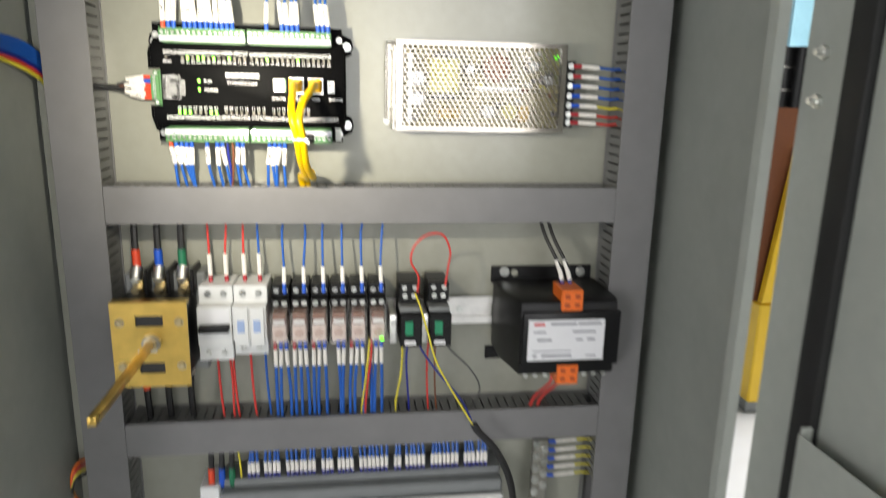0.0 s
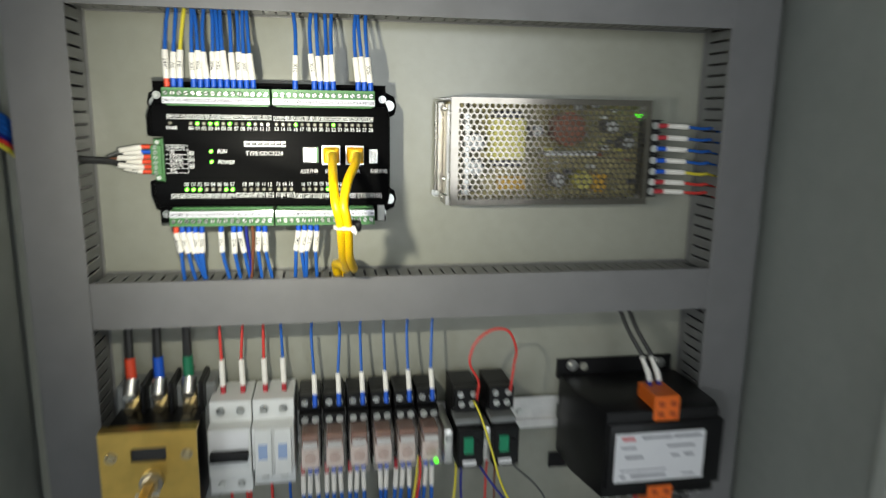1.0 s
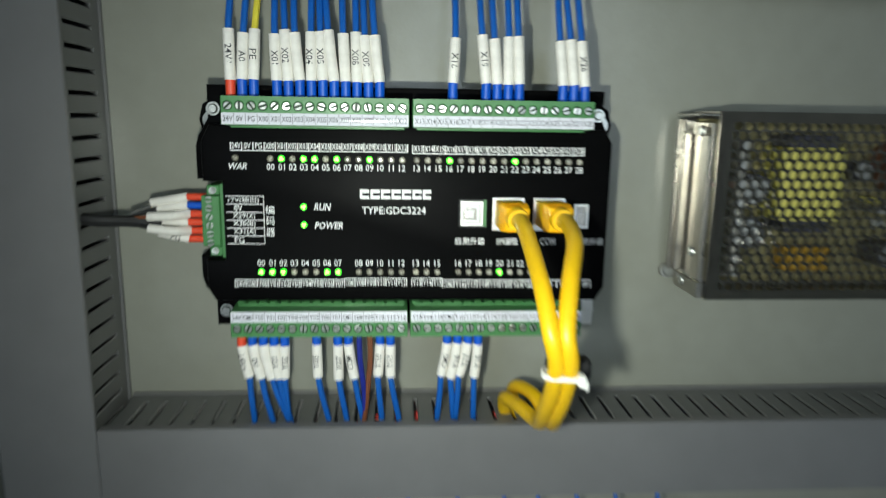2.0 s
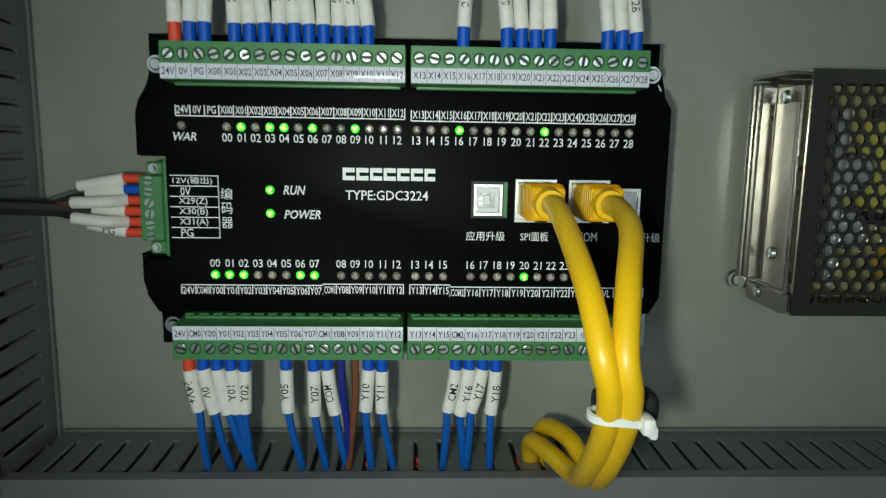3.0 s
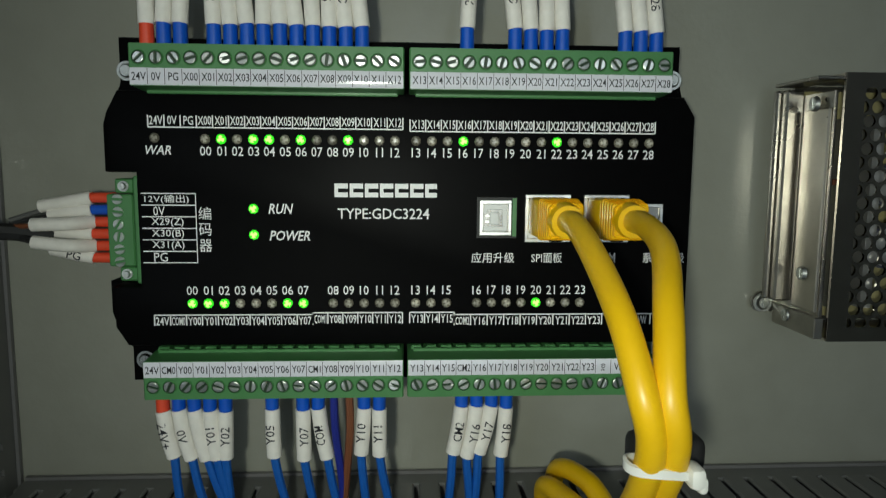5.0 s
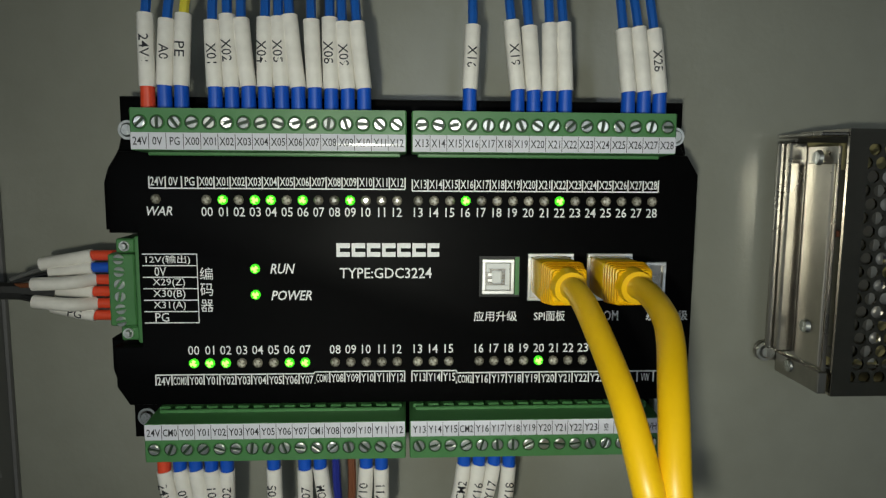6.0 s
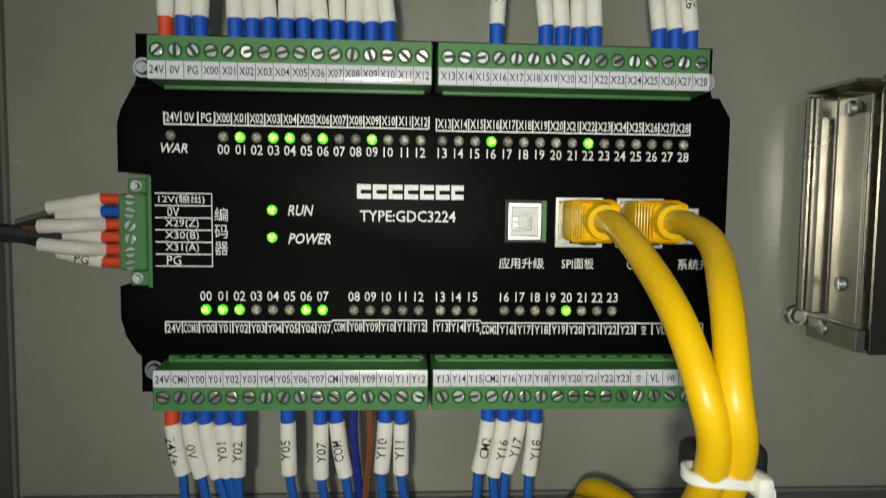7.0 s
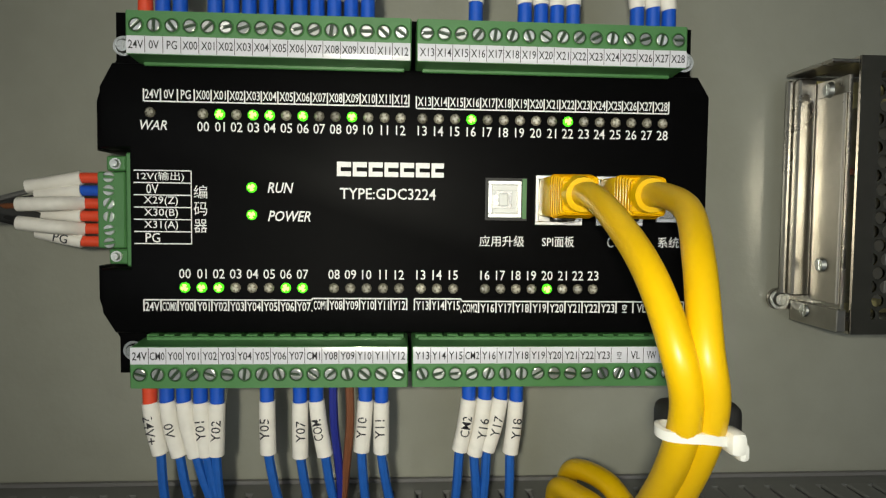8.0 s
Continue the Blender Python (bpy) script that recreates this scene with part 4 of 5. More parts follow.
for z, f, m in PW:
    part("terminal_screw", rods(((0.2575, 0.7955, z), (0.2575, 0.797, z), 0.0034), seg=18), SCREW, psu)
    part("terminal_wall", boxes((0.2525, 0.2625, 0.793, 0.797, z + 0.0046, z + 0.0056)), BLACK_PLASTIC, psu)
    e = z - 0.003 + random.uniform(-0.001, 0.001)
    lead([(0.2610, 0.797, z), (0.2700, 0.797, z), (0.2900, 0.796, z - 0.001), (0.3060, 0.797, e), (0.3200, 0.800, e), (0.3350, 0.802, e - 0.01)], 0.0015, m,
         "power supply lead with a %s ferrule and white sleeve" % ("red" if f is FERRULE_CRIMSON else "blue"),
         ((0.2600, 0.797, z), (0.2700, 0.797, z), 0.0024, f), ([(0.2695, 0.797, z), (0.2800, 0.7965, z - 0.0005), (0.2900, 0.796, z - 0.001)], 0.0025), group="power supply leads")

# ---- mounting rail of the middle bay ----
BAY = bay(0.10, 1.015, 0.0, -0.0035)
rail = thing("mounting_rail", (0.03, PY, 1.262), "zinc-plated mounting rail behind the breakers and relays", "rail")
prof = [(PY - 0.0010, 1.2705), (PY - 0.0020, 1.2705), (PY - 0.0075, 1.2740), (PY - 0.0075, 1.2795), (PY - 0.0065, 1.2795), (PY - 0.0063, 1.2752), (PY - 0.0005, 1.2717)]
body = boxes((-0.235, 0.182, PY - 0.0030, PY - 0.0015, 1.2530, 1.2720))
box(body, -0.235, 0.182, PY - 0.0085, PY - 0.0015, 1.2708, 1.2720)
box(body, -0.235, 0.182, PY - 0.0085, PY - 0.0015, 1.2530, 1.2542)
box(body, -0.235, 0.182, PY - 0.0085, PY - 0.0073, 1.2720, 1.2795)
box(body, -0.235, 0.182, PY - 0.0085, PY - 0.0073, 1.2455, 1.2530)
part("rail_profile", body, RAIL, rail)
part("rail_screw", cross_head(0.1420, PY - 0.0032, 1.2625, 0.0032), SCREW, rail)
for x in (0.0577, 0.0930):
    stop = thing("end_stop", (x, 0.815, 1.262), "bright metal end stop clamped on the mounting rail", "rail clamp", "rail end stops")
    part("clamp", boxes((x - 0.0042, x + 0.0042, 0.758, PY - 0.0087, 1.2450, 1.2790), bevel=0.0015, seg=2), CHROME, stop)
    part("clamp_screw", cross_head(x, 0.7578, 1.2700, 0.0026), SCREW, stop)

# ---- the main switch with its long shaft ----
sw = thing("main_switch", (-0.191, PY, 1.215), "rotary main switch with a yellow zinc plate and long brass shaft", "switch")
part("body", boxes((-0.2290, -0.1580, 0.742, 0.815, 1.2200, 1.3020), bevel=0.002, seg=2), BLACK_PLASTIC, sw)
part("base", boxes((-0.2320, -0.1480, 0.792, PY - 0.0005, 1.2080, 1.3220), bevel=0.002), GREY_PLASTIC, sw)
plate = bmesh.new()
box(plate, -0.2295, -0.1545, 0.7300, 0.7320, 1.2935, 1.3080)
box(plate, -0.2295, -0.2055, 0.7300, 0.7320, 1.2815, 1.2935)
box(plate, -0.1785, -0.1545, 0.7300, 0.7320, 1.2815, 1.2935)
box(plate, -0.2295, -0.1545, 0.7300, 0.7320, 1.2420, 1.2815)
box(plate, -0.2295, -0.2045, 0.7300, 0.7320, 1.2300, 1.2420)
box(plate, -0.1795, -0.1545, 0.7300, 0.7320, 1.2300, 1.2420)
box(plate, -0.2295, -0.1545, 0.7300, 0.7320, 1.2150, 1.2300)
bmesh.ops.remove_doubles(plate, verts=plate.verts, dist=0.00001)
plate = part("front_plate", plate, GOLD, sw, "yellow zinc-plated square plate with two slots")
part("slot_back", boxes((-0.2060, -0.1780, 0.7322, 0.7335, 1.2300, 1.2940)), RUBBER, sw)
part("plate_edge", boxes((-0.2295, -0.1545, 0.7320, 0.7430, 1.3055, 1.3080)), GOLD, plate)
for x in (-0.2205, -0.1628):
    for z in (1.2865, 1.2380):
        part("plate_screw", cross_head(x, 0.7298, z, 0.0036), BRASS_SCREW, plate)
part("bearing", rods(((-0.1905, 0.7300, 1.2645), (-0.1905, 0.7245, 1.2645), 0.0092), seg=24), GALV, sw)
part("nut", rods(((-0.1905, 0.7245, 1.2645), (-0.1905, 0.7200, 1.2645), 0.0068), seg=6), BRASS_SCREW, sw)
sx = -0.1905
shaft = boxes((sx - 0.0036, sx + 0.0036, 0.5560, 0.7200, 1.2609, 1.2681), bevel=0.0010, seg=2)
part("shaft", shaft, GOLD, sw, "long square brass-coloured shaft")
part("shaft_pin", rods(((sx - 0.0085, 0.7110, 1.2625), (sx + 0.0095, 0.7110, 1.2625), 0.0014)), CHROME, sw)
for k, (x, m, word) in enumerate(((-0.2165, FERRULE_RED, "red"), (-0.1935, FERRULE_BLUE, "blue"), (-0.1690, SHRINK_GREEN, "green"))):
    part("barrier", boxes((x + 0.0090, x + 0.0130, 0.776, 0.815, 1.3022, 1.3300), bevel=0.001), BLACK_PLASTIC, sw)
    part("terminal_plate", boxes((x - 0.0060, x + 0.0060, 0.7860, 0.7900, 1.3022, 1.3220), bevel=0.0006), BRASS_SCREW, sw)
    part("terminal_bolt", rods(((x, 0.7740, 1.3070), (x, 0.7860, 1.3070), 0.0044), seg=6), BRASS_SCREW, sw)
    part("terminal_bolt", rods(((x, 0.7770, 1.3190), (x, 0.7860, 1.3190), 0.0048), seg=18), SCREW, sw)
    for up in (1, -1):
        z0 = 1.330 if up == 1 else 1.206
        c = lead([(x, 0.789, z0 - up * 0.006), (x, 0.789, z0), (x - 0.0008, 0.790, z0 + up * 0.022), (x - 0.0012, 0.794, 1.392 if up == 1 else 1.160), (x - 0.0012, 0.798, 1.402 if up == 1 else 1.135)], 0.0037, WIRE_BLACK,
                 "thick black supply cable with %s shrink sleeve at the switch" % word, group="supply cables", name="cable")
        if up == 1 or word == "red":
            part("shrink_sleeve", tube(bmesh.new(), [(x, 0.789, z0 - up * 0.002), (x - 0.0004, 0.7893, z0 + up * 0.008), (x - 0.0007, 0.7898, z0 + up * 0.020)], 0.0044, 14, 5), m, c)
        part("cable_lug", rods(((x, 0.780, z0 - up * 0.012), (x, 0.788, z0), 0.0062), seg=16), CHROME, c)

# ---- breakers ----
RZ = 1.262


def breaker(x, wide, colour, label, fuse):
    b = thing("fuse_holder" if fuse else "circuit_breaker", (x, PY, 1.23), label, "fuse holder" if fuse else "circuit breaker", "breakers on the rail")
    xa, xb = x + 0.0003, x + wide - 0.0003
    z0 = 1.2290 if not fuse else 1.2340
    prof = [(0.8175, z0), (0.766, z0), (0.766, z0 + 0.018), (0.757, z0 + 0.019), (0.757, 1.2925), (0.772, 1.2935), (0.772, 1.3120), (0.8175, 1.3120)]
    part("body", prism(bmesh.new(), prof, "x", xa, xb, 0.0008), WHITE_PLASTIC, b)
    if not fuse:
        part("toggle", boxes((xa + 0.002, xb - 0.002, 0.7480, 0.7572, 1.2655, 1.2735), bevel=0.0015, seg=2), BLACK_PLASTIC, b, "black toggle joined across both poles")
        part("front_label", boxes((xa + 0.002, xb - 0.002, 0.7565, 0.75695, 1.2750, 1.2900)), PAPER, b)
        low = part("lower_shroud", boxes((xa, xb, 0.7610, 0.7660, 1.2300, 1.2470), bevel=0.0006), WHITE_PLASTIC, b)
    for k in range(2):
        cx = x + wide * (0.27 + 0.46 * k)
        if fuse:
            d = part("drawer", boxes((cx - 0.0072, cx + 0.0072, 0.7535, 0.7572, 1.2480, 1.2920), bevel=0.0006), WHITE_PLASTIC, b)
            part("drawer_print", boxes((cx - 0.0040, cx + 0.0035, 0.7531, 0.7534, 1.2640, 1.2780)), material("pale_blue_print", (0.30, 0.40, 0.62), 0.5) if k == 0 and "pale_blue_print" not in bpy.data.materials else bpy.data.materials["pale_blue_print"], d)
        part("clamp_screw", cross_head(cx, 0.7718, 1.3030, 0.0030), SCREW, b)
        part("clamp_screw", cross_head(cx, 0.7608 if not fuse else 0.7658, 1.2390 if not fuse else 1.2420, 0.0028), SCREW, b)
    return b


breaker(-0.1515, 0.0362, WHITE_PLASTIC, "white two-pole circuit breaker with a black toggle", False)
breaker(-0.1150, 0.0362, WHITE_PLASTIC, "white two-pole fuse holder with hinged drawers", True)
G_BR = "breaker leads"
for k, (x, m) in enumerate(((-0.1415, WIRE_RED), (-0.1245, WIRE_RED), (-0.1050, WIRE_RED), (-0.0885, WIRE_BLUE))):
    lead([(x, 0.792, 1.311), (x, 0.792, 1.318), (x - 0.0006, 0.794, 1.345), (x + random.uniform(-0.002, 0.002), 0.797, 1.380), (x, 0.799, 1.395)], 0.0013, m, ("blue" if m is WIRE_BLUE else "red") + " lead with a red ferrule into a breaker",
         ((x, 0.792, 1.311), (x, 0.792, 1.3195), 0.0024, FERRULE_CRIMSON), ([(x, 0.792, 1.319), (x - 0.0003, 0.793, 1.331), (x - 0.0006, 0.794, 1.343)], 0.0026), group=G_BR)
    m2 = m if k < 3 else WIRE_BLUE
    x2 = x + 0.002
    lead([(x2, 0.796, 1.236), (x2, 0.796, 1.226), (x2 + 0.001, 0.795, 1.190), (x2 + 0.004, 0.793, 1.150), (x2 + 0.006, 0.797, 1.130)], 0.0014, m2, ("blue" if m2 is WIRE_BLUE else "red") + " lead out of the bottom of a breaker", group=G_BR)
lead([(-0.1270, 0.798, 1.236), (-0.1268, 0.797, 1.226), (-0.1240, 0.794, 1.190), (-0.1235, 0.792, 1.150), (-0.120, 0.797, 1.130)], 0.0014, WIRE_RED, "second red lead out of the bottom of a breaker", group=G_BR)


# ---- interface relays ----
def relay(x, lit):
    r = thing("relay", (x, PY, 1.24), "clear plug-in relay in a black screw socket" + (", green lamp lit" if lit else ""), "relay", "relays in a row")
    w = 0.0190
    xa, xb = x - w / 2, x + w / 2
    part("socket_base", boxes((xa, xb, 0.790, PY - 0.0087, 1.2395, 1.3105), bevel=0.001), BLACK_PLASTIC, r)
    part("upper_step", boxes((xa, xb, 0.778, 0.7898, 1.2965, 1.3105), bevel=0.001), BLACK_PLASTIC, r)
    part("middle_step", boxes((xa, xb, 0.768, 0.7898, 1.2872, 1.2963), bevel=0.001), BLACK_PLASTIC, r)
    part("lower_step", boxes((xa, xb, 0.778, 0.7898, 1.2395, 1.2490), bevel=0.001), BLACK_PLASTIC, r)
    for k, (dx, y, z) in enumerate(((-0.0045, 0.7778, 1.3040), (0.0048, 0.7778, 1.3040), (-0.0045, 0.7678, 1.2918), (0.0048, 0.7678, 1.2918), (-0.0048, 0.7778, 1.2440), (0.0045, 0.7778, 1.2440))):
        part("clamp_screw", cross_head(x + dx, y, z, 0.0024), SCREW, r)
    part("core", boxes((x - 0.0074, x + 0.0074, 0.752, 0.7895, 1.2530, 1.2715), bevel=0.001), RELAY_BLOCK, r)
    part("frame", boxes((x - 0.0070, x + 0.0070, 0.754, 0.7895, 1.2718, 1.2840), bevel=0.001), COIL, r)
    part("coil", rods(((x, 0.7500, 1.2630), (x, 0.7520, 1.2630), 0.0050), seg=18), CORE_PINK, r)
    part("contact_plate", boxes((x - 0.0060, x + 0.0060, 0.7490, 0.7515, 1.2735, 1.2790)), CHROME, r)
    part("case", boxes((xa + 0.0004, xb - 0.0004, 0.7460, 0.7897, 1.2500, 1.2870), bevel=0.001), CLEAR, r, "clear smoked plastic case")
    if lit:
        part("indicator_lamp", rods(((x + 0.004, 0.7450, 1.2560), (x + 0.004, 0.7459, 1.2560), 0.0024)), LED_ON, r, "lit green lamp")
    return r


RX = [-0.0655 + i * 0.0212 for i in range(6)]
G_RL, G_RB = "leads above the relays", "leads below the relays"
for i, x in enumerate(RX):
    relay(x, i == 5)
    xl = x + 0.0045
    lead([(xl, 0.776, 1.302), (xl, 0.777, 1.311), (xl - 0.0005, 0.784, 1.328), (xl + random.uniform(-0.003, 0.003), 0.793, 1.365), (xl + random.uniform(-0.001, 0.003), 0.797, 1.380), (xl, 0.799, 1.395)], 0.0013, WIRE_BLUE,
         "blue lead with a blue ferrule into a relay socket", ((xl, 0.7755, 1.3015), (xl, 0.777, 1.3125), 0.0023, FERRULE_BLUE), ([(xl, 0.777, 1.312), (xl - 0.0002, 0.7805, 1.320), (xl - 0.0005, 0.784, 1.329)], 0.0024), group=G_RL)
    for k, dx in enumerate((-0.0075, -0.0012, 0.0048)):
        if k == 0 and i in (3,):
            continue
        xl = x + dx
        f = FERRULE_CRIMSON if k == 0 and i != 3 else FERRULE_BLUE
        s = random.uniform(-0.003, 0.003)
        lead([(xl, 0.776, 1.243), (xl, 0.776, 1.233), (xl + s * 0.3, 0.778, 1.215), (xl + s, 0.784, 1.180), (xl + s, 0.786, 1.150), (xl + s, 0.792, 1.130)], 0.0018, WIRE_BLUE,
             "blue lead with a %s ferrule below a relay" % ("red" if f is FERRULE_CRIMSON else "blue"), ((xl, 0.7755, 1.2445), (xl, 0.776, 1.2345), 0.0022, f), ([(xl, 0.776, 1.235), (xl + s * 0.1, 0.7765, 1.226), (xl + s * 0.3, 0.778, 1.214)], 0.0023), group=G_RB)
lead([(0.0340, 0.774, 1.246), (0.0335, 0.772, 1.225), (0.0300, 0.778, 1.190), (0.0270, 0.783, 1.155), (0.0275, 0.790, 1.132)], 0.0013, WIRE_RED, "red lead below the last relay", group=G_RB)
lead([(0.0320, 0.774, 1.246), (0.0300, 0.773, 1.222), (0.0270, 0.779, 1.190), (0.0230, 0.784, 1.155), (0.0230, 0.790, 1.132)], 0.0011, WIRE_YELLOW, "thin yellow lead below the last relay", group=G_RB)


# ---- two small sensor amplifiers ----
def amplifier(x, label):
    a = thing("relay_module", (x, PY, 1.245), label, "relay module", "modules with green windows")
    xa, xb = x - 0.0118, x + 0.0118
    part("socket", boxes((xa, xb, 0.783, PY - 0.0087, 1.2430, 1.3125), bevel=0.001), BLACK_PLASTIC, a)
    part("upper_step", boxes((xa, xb, 0.771, 0.7828, 1.2900, 1.3125), bevel=0.001), BLACK_PLASTIC, a)
    part("body", boxes((xa + 0.0005, xb + 0.0010, 0.7520, 0.7828, 1.2420, 1.2800), bevel=0.0012), BLACK_PLASTIC, a)
    part("top_plate", boxes((xa, xb, 0.7620, 0.7828, 1.2803, 1.2860), bevel=0.0008), GREY_PLASTIC, a)
    part("window", boxes((x - 0.0060, x + 0.0030, 0.7505, 0.7519, 1.2570, 1.2730), bevel=0.0005), GREEN_FLAG, a, "green window")
    part("name_tag", boxes((x - 0.0065, x + 0.0060, 0.7512, 0.7519, 1.2450, 1.2500)), PAPER, a)
    part("button", rods(((x + 0.0080, 0.7500, 1.2670), (x + 0.0080, 0.7520, 1.2670), 0.0026), seg=16), BLACK_PLASTIC, a)
    for dx, z in ((-0.006, 1.3070), (0.006, 1.3070), (-0.005, 1.2970), (0.005, 1.2970)):
        part("clamp_screw", cross_head(x + dx, 0.7708, z, 0.0022), SCREW, a)
    return a


amplifier(0.0765, "black relay module with a green window")
amplifier(0.1095, "black relay module with a green window beside bare rail")
G_LOOSE = "loose leads at the modules"
lead([(0.0850, 0.768, 1.303), (0.0855, 0.764, 1.322), (0.0770, 0.764, 1.340), (0.0820, 0.766, 1.358), (0.0970, 0.768, 1.3695), (0.1130, 0.768, 1.368), (0.1210, 0.768, 1.350), (0.1200, 0.770, 1.335), (0.1160, 0.766, 1.310)], 0.0012, WIRE_RED, "red lead looped between two modules", group=G_LOOSE)
lead([(0.0830, 0.768, 1.300), (0.0870, 0.755, 1.290), (0.0950, 0.745, 1.262), (0.1060, 0.742, 1.225), (0.1300, 0.742, 1.180), (0.1500, 0.744, 1.145)], 0.0011, WIRE_YELLOW, "thin yellow lead crossing to the sleeve", group=G_LOOSE)
lead([(0.0870, 0.778, 1.244), (0.0910, 0.770, 1.232), (0.1110, 0.758, 1.205), (0.1330, 0.750, 1.180), (0.1440, 0.745, 1.160), (0.1490, 0.744, 1.145)], 0.0012, WIRE_NAVY, "thin dark blue lead crossing to the sleeve", group=G_LOOSE)
lead([(0.1190, 0.778, 1.244), (0.1240, 0.775, 1.230), (0.1480, 0.776, 1.205), (0.1620, 0.780, 1.180), (0.1600, 0.784, 1.160), (0.1520, 0.792, 1.142)], 0.0011, WIRE_GREY, "thin grey lead drooping into the duct", group=G_LOOSE)
lead([(0.0700, 0.782, 1.244), (0.0690, 0.784, 1.200), (0.0630, 0.786, 1.160), (0.064, 0.792, 1.135)], 0.0012, WIRE_YELLOW, "thin yellow lead below a module", group=G_LOOSE)
lead([(0.0770, 0.782, 1.244), (0.0745, 0.782, 1.215), (0.0770, 0.785, 1.175), (0.080, 0.791, 1.135)], 0.0012, WIRE_NAVY, "thin violet-blue lead below a module", group=G_LOOSE)
lead([(0.1010, 0.782, 1.244), (0.0990, 0.782, 1.215), (0.1000, 0.785, 1.175), (0.103, 0.791, 1.135)], 0.0012, WIRE_RED, "thin red lead below a module", group=G_LOOSE)
lead([(0.1090, 0.782, 1.244), (0.1080, 0.783, 1.215), (0.1095, 0.786, 1.175), (0.113, 0.791, 1.135)], 0.0011, WIRE_BROWN, "thin brown lead below a module", group=G_LOOSE)
lead([(0.1495, 0.744, 1.148), (0.1560, 0.742, 1.138), (0.1760, 0.740, 1.115), (0.1930, 0.742, 1.080), (0.2020, 0.746, 1.040), (0.206, 0.750, 0.98)], 0.0042, RUBBER, "black sleeved cable hanging in front of the duct", name="cable")

# ---- the control transformer ----
tr = thing("control_transformer", (0.245, PY, 1.21), "black moulded control transformer with a white label and orange terminals", "transformer")
part("mounting_foot", boxes((0.1800, 0.3050, PY - 0.0040, PY - 0.0008, 1.2960, 1.3170), bevel=0.001), BLACK_PLASTIC, tr)
part("mounting_foot", boxes((0.1760, 0.3050, PY - 0.0040, PY - 0.0008, 1.1960, 1.2130), bevel=0.001), BLACK_PLASTIC, tr)
prof = [(0.1830, 0.8220), (0.1830, 0.7800), (0.1945, 0.7260), (0.3030, 0.7260), (0.3090, 0.7420), (0.3090, 0.8220)]
part("body", prism(bmesh.new(), prof, "z", 1.2150, 1.3010, 0.0035, 2), BLACK_PLASTIC, tr)
part("front_block", boxes((0.1960, 0.3070, 0.7215, 0.7290, 1.2270, 1.2905), bevel=0.002, seg=2), BLACK_PLASTIC, tr)
lab = part("name_plate", boxes((0.2020, 0.2885, 0.7205, 0.7214, 1.2340, 1.2820), bevel=0.0004), PAPER, tr, "white printed name plate")
bars = {PRINT_RED: [(0.2080, 0.2200, 1.2755, 1.2785)], PRINT_GREY: [(0.2270, 0.2560, 1.2760, 1.2785), (0.2580, 0.2840, 1.2760, 1.2785), (0.2080, 0.2220, 1.2672, 1.2690), (0.2520, 0.2780, 1.2668, 1.2690),
        (0.2120, 0.2290, 1.2575, 1.2600), (0.2560, 0.2640, 1.2575, 1.2595), (0.2690, 0.2780, 1.2575, 1.2600), (0.2080, 0.2520, 1.2450, 1.2462), (0.2080, 0.2130, 1.2385, 1.2412), (0.2180, 0.2520, 1.2385, 1.2412), (0.2680, 0.2800, 1.2385, 1.2400)]}
for m, rows in bars.items():
    for r in rows:
        part("print_bar", boxes((r[0], r[1], 0.7202, 0.72045, r[2], r[3])), m, lab)
for x, z in ((0.196, 1.310), (0.291, 1.309)):
    part("foot_screw", cross_head(x, PY - 0.0042, z, 0.0044), SCREW, tr)
part("keyhole", rods(((0.2085, PY - 0.0044, 1.3085), (0.2085, PY - 0.0041, 1.3085), 0.0042), seg=18), PANEL, tr)
for z0, z1, s in ((1.2905, 1.3150, 1), (1.2030, 1.2270, -1)):
    o = part("orange_terminal", boxes((0.2385, 0.2630, 0.7240, 0.7600, z0, z1), bevel=0.0012), ORANGE, tr, "orange screw terminal")
    for x in (0.2450, 0.2565):
        for dz in (0.007, 0.017):
            # No hole is cut: a raised patch of darker orange paints its shade.
            part("terminal_hole", boxes((x - 0.0028, x + 0.0028, 0.7236, 0.72395, z0 + dz - 0.0025, z0 + dz + 0.0025)), material("terminal_shade", (0.40, 0.06, 0.01), 0.5) if "terminal_shade" not in bpy.data.materials else bpy.data.materials["terminal_shade"], o)
for k in range(9):
    x = 0.205 + k * 0.0115
    part("solder_tag", boxes((x, x + 0.0045, 0.7420, 0.7440, 1.2050, 1.2152)), SCREW, tr)
part("lower_strip", boxes((0.1990, 0.3060, 0.7380, 0.7480, 1.2110, 1.2160), bevel=0.001), BLACK_PLASTIC, tr)
for x in (0.2460, 0.2550):
    lead([(x, 0.752, 1.3150), (x, 0.752, 1.322), (x - 0.004, 0.758, 1.338), (x - 0.014, 0.775, 1.362), (x - 0.018, 0.790, 1.382), (x - 0.018, 0.797, 1.395)], 0.0021, WIRE_BLACK, "black lead with a white sleeve into an orange terminal",
         ((x, 0.752, 1.314), (x, 0.752, 1.320), 0.0026, WIRE_NAVY), ([(x, 0.752, 1.319), (x - 0.002, 0.754, 1.328), (x - 0.005, 0.760, 1.340)], 0.0028), group="transformer leads")
    lead([(x - 0.004, 0.752, 1.204), (x - 0.006, 0.756, 1.190), (x - 0.016, 0.776, 1.165), (x - 0.020, 0.790, 1.140)], 0.0018, WIRE_RED, "dark red lead from the lower orange terminal", group="transformer leads")

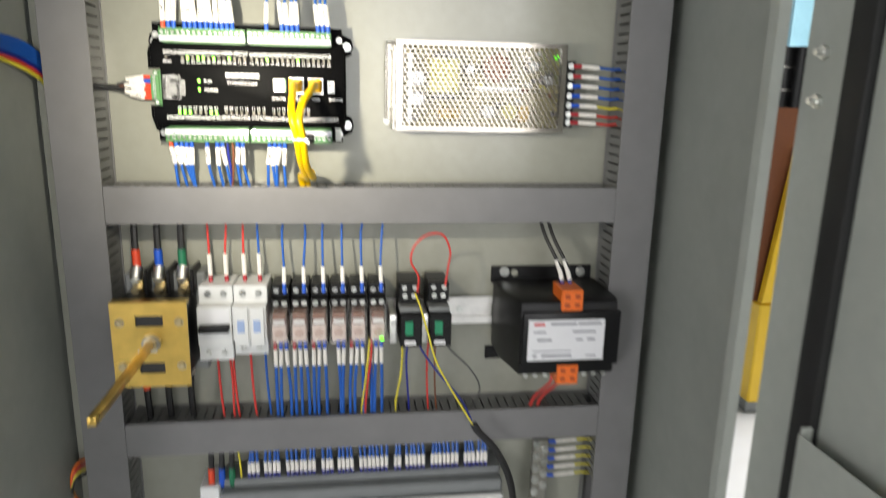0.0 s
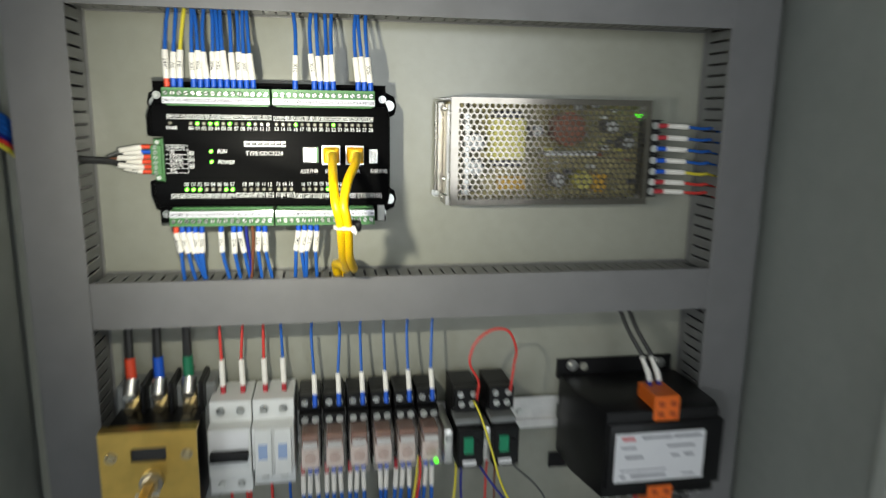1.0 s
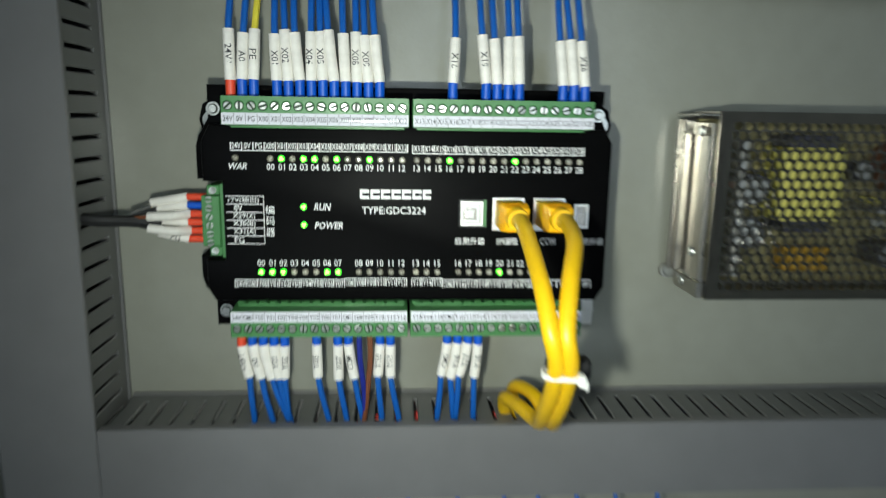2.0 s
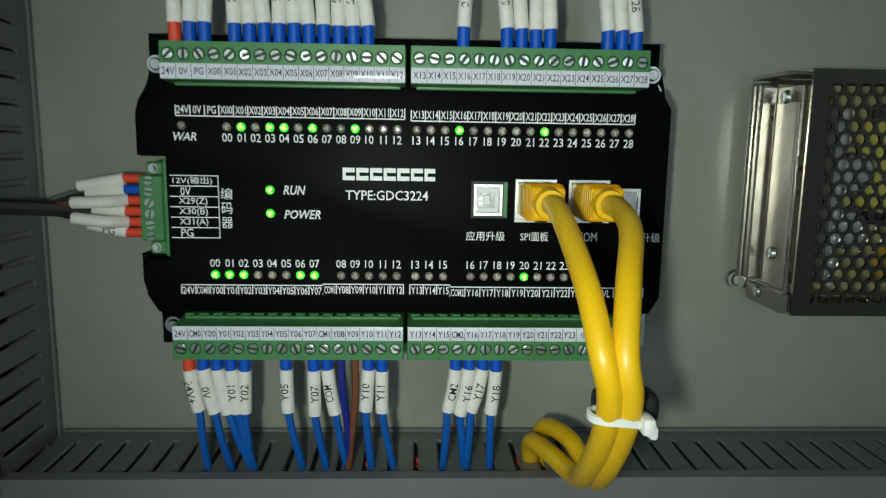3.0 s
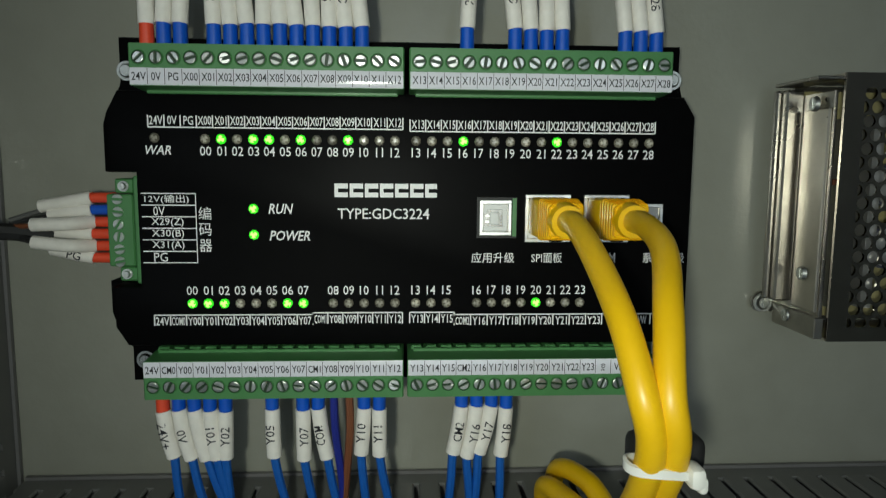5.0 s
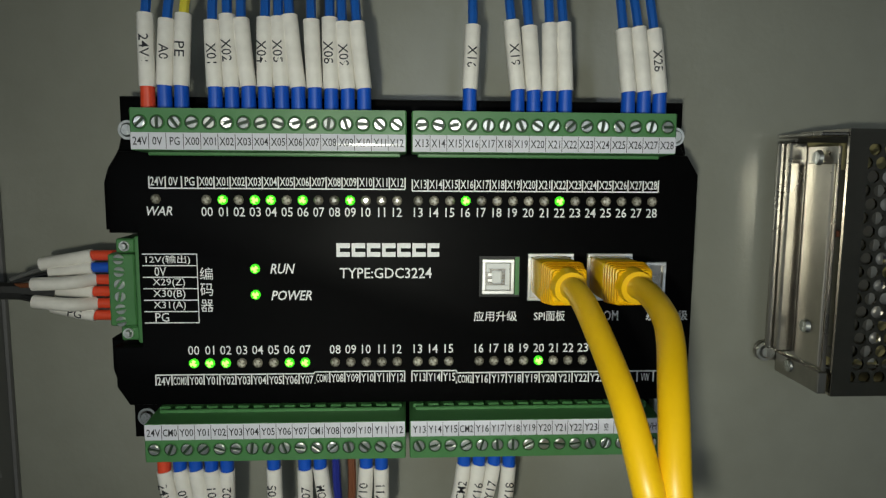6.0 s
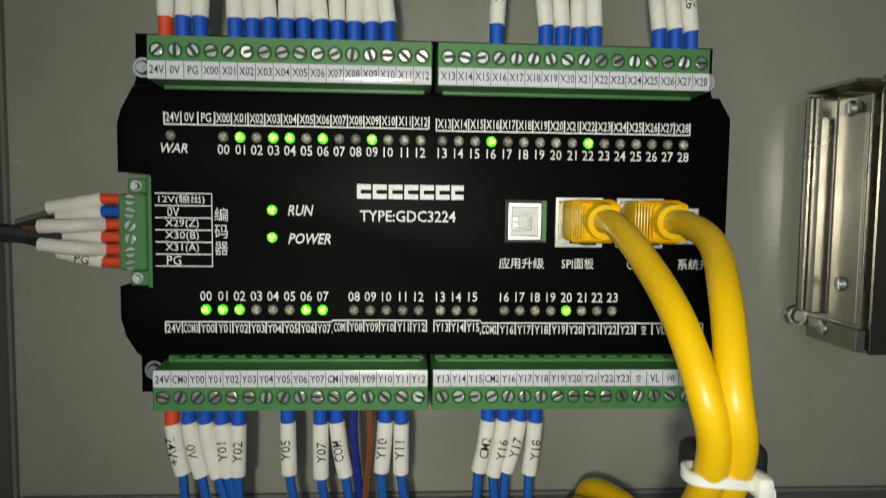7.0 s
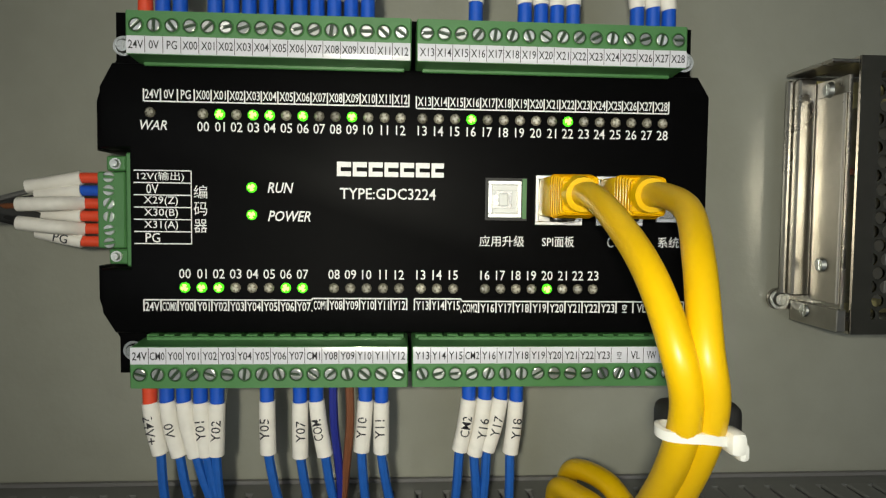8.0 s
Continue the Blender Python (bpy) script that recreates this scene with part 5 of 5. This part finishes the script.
# ---- the lower bay: a row of interface terminals ----
BAY = bay(0.05, 0.967, -0.0155, -0.0095)
io = thing("terminal_board", (0.035, PY, 1.00), "long grey terminal board crowded with blue leads", "terminal board")
part("board_body", boxes((-0.1350, 0.2150, 0.768, PY - 0.004, 1.0000, 1.0640), bevel=0.002), GREY_PLASTIC, io)
part("upper_ledge", boxes((-0.1350, 0.2150, 0.782, PY - 0.004, 1.0642, 1.0740), bevel=0.0015), GREY_PLASTIC, io)
part("clear_cover", boxes((-0.1250, 0.2150, 0.7600, 0.7630, 1.0020, 1.0500), bevel=0.0008), CHROME, io)
part("end_block", boxes((-0.1600, -0.1360, 0.775, PY - 0.004, 1.0000, 1.0700), bevel=0.002), WHITE_PLASTIC, io)
x, k = -0.1020, 0
while x < 0.1990:
    f = 1.0745
    s = random.uniform(-0.002, 0.002)
    lead([(x, 0.788, f), (x, 0.788, f + 0.004), (x + s * 0.4, 0.788, f + 0.018), (x + s, 0.792, 1.104), (x + s, 0.798, 1.120)], 0.0018, WIRE_BLUE, "blue lead with a white sleeve into the terminal board",
         ((x, 0.788, f - 0.001), (x, 0.788, f + 0.005), 0.0023, WIRE_NAVY), ([(x, 0.788, f + 0.0045), (x + s * 0.2, 0.788, f + 0.011), (x + s * 0.4, 0.788, f + 0.0185)], 0.0024), group="terminal board leads")
    k += 1
    x += 0.0053 if k % 7 else 0.0115
    if k in (3, 17, 30):
        x += 0.004
for x, m, word in ((-0.1470, FERRULE_RED, "red"), (-0.1345, FERRULE_BLUE, "blue"), (-0.1225, SHRINK_GREEN, "green")):
    c = lead([(x, 0.785, 1.060), (x, 0.785, 1.075), (x, 0.788, 1.100), (x, 0.795, 1.120)], 0.0034, WIRE_BLACK, "black supply cable with %s shrink sleeve in the lower bay" % word, group="supply cables", name="cable")
    part("shrink_sleeve", tube(bmesh.new(), [(x, 0.785, 1.066), (x, 0.785, 1.076), (x, 0.7862, 1.0880)], 0.0040, 14, 4), m, c)
lead([(-0.1120, 0.788, 1.074), (-0.1125, 0.788, 1.090), (-0.1150, 0.793, 1.106), (-0.1150, 0.798, 1.120)], 0.0013, WIRE_YELLOW, "yellow lead into the terminal board")
BAY = bay(0.24, 1.0, 0.010, -0.012)
bar = thing("earth_bar", (0.238, PY, 1.00), "perforated metal earth bar with yellow earth leads", "earth bar")
part("bar", boxes((0.2270, 0.2480, 0.790, 0.796, 0.9900, 1.1060), bevel=0.001), GALV, bar)
for k in range(9):
    part("bar_screw", cross_head(0.2320 + (0.0110 if k % 2 else 0), 0.7898, 1.1000 - k * 0.0085, 0.0036), SCREW, bar)
for k in range(5):
    z = 1.1010 - k * 0.0120
    lead([(0.2480, 0.793, z), (0.2560, 0.793, z), (0.2900, 0.794, z + 0.001), (0.3040, 0.796, z - 0.001), (0.3200, 0.800, z - 0.006)], 0.0014, WIRE_YELLOW, "yellow earth lead with a blue ferrule at the earth bar",
         ((0.2480, 0.793, z), (0.2570, 0.793, z), 0.0023, FERRULE_BLUE), ([(0.2565, 0.793, z), (0.2700, 0.7933, z + 0.0004), (0.2850, 0.7938, z + 0.0009)], 0.0019), group="earth leads")

# ---- wires seen inside the duct and beside it ----
BAY = Matrix.Identity(4)
for k, (y, z, x0, x1) in enumerate(((0.7955, 1.4085, -0.135, -0.028), (0.8010, 1.4078, -0.120, -0.045), (0.8065, 1.4085, -0.128, -0.020))):
    lead([(x0, y, z - 0.012), (x0 + 0.010, y, z - 0.003), (x0 + 0.025, y, z), ((x0 + x1) / 2, y + 0.001, z), (x1 - 0.020, y - 0.001, z), (x1 - 0.005, y, z - 0.004), (x1, y, z - 0.012)], 0.0017, WIRE_RED, "red lead lying inside the slotted duct", group="leads inside the duct")
for k in range(7):
    dz = k * 0.0042
    m = (WIRE_BLUE, WIRE_BLUE, WIRE_BLUE, WIRE_BLUE, WIRE_NAVY, WIRE_RED, WIRE_YELLOW)[k]
    lead([(-0.3190, 0.700 + k * 0.002, 1.566 - dz * 0.7), (-0.3160, 0.735, 1.565 - dz * 0.8), (-0.3085, 0.775, 1.560 - dz), (-0.3020, 0.800, 1.548 - dz), (-0.2980, 0.815, 1.530 - dz)], 0.0020, m, "insulated lead in the bundle beside the duct", group="side bundle")
for k, m in enumerate((ORANGE, WIRE_RED, WIRE_YELLOW, WIRE_BLACK)):
    lead([(-0.3000, 0.815, 1.085 - k * 0.006), (-0.3060, 0.795, 1.090 - k * 0.006), (-0.3130, 0.790, 1.078 - k * 0.004), (-0.3140, 0.792, 1.050), (-0.3050, 0.810, 1.020)], 0.0018, m, "thin lead looping out beside the duct", group="side loop")

# ---- the open door ----
door = thing("cabinet_door", (0.405, 0.60, 0.62), "grey-green painted steel cabinet door standing open", "cabinet door")
DX = 0.405
part("rim", boxes((DX, DX + 0.020, 0.5462, 0.6020, 0.62, 1.98), bevel=0.002), STEEL_PAINT, door)
part("gasket", boxes((DX - 0.004, DX + 0.010, 0.5190, 0.5460, 0.62, 1.98), bevel=0.002, seg=2), RUBBER, door, "black foam gasket strip")
part("inner_sheet", boxes((DX + 0.004, DX + 0.020, 0.0500, 0.5188, 0.62, 1.98), bevel=0.001), STEEL_PAINT, door)
for z in (1.5615, 1.5215):
    b = part("hinge_bolt", rods(((DX, 0.5755, z), (DX - 0.004, 0.5755, z), 0.0060), seg=6), SCREW, door)
    part("bolt_end", rods(((DX - 0.004, 0.5755, z), (DX - 0.010, 0.5755, z), 0.0028), seg=12), SCREW, b)
hinge = thing("hinge", (0.398, 0.617, 1.53), "black barrel hinge between cabinet and door", "hinge")
for x, y in ((0.3985, 0.6180), (0.4090, 0.6110)):
    part("barrel", rods(((x, y, 1.5150), (x, y, 1.5680), 0.0068), seg=18), BLACK_PLASTIC, hinge)
for z in (1.530, 1.550):
    part("knuckle_ring", rods(((0.3985, 0.6180, z), (0.3985, 0.6180, z + 0.001), 0.0071), seg=18), GALV, hinge)
pocket = thing("document_pocket", (0.38, 0.45, 0.95), "grey sheet-metal document pocket on the door", "document pocket")
part("pocket_front", boxes((0.3920, 0.3935, 0.1500, 0.5200, 0.9500, 1.2420), bevel=0.0005), STEEL_PAINT, pocket)
part("pocket_side", boxes((0.3935, 0.4045, 0.5185, 0.5200, 0.9500, 1.2480), bevel=0.0005), STEEL_PAINT, pocket)
part("pocket_floor", boxes((0.3935, 0.4045, 0.1500, 0.5185, 0.9500, 0.9515)), STEEL_PAINT, pocket)
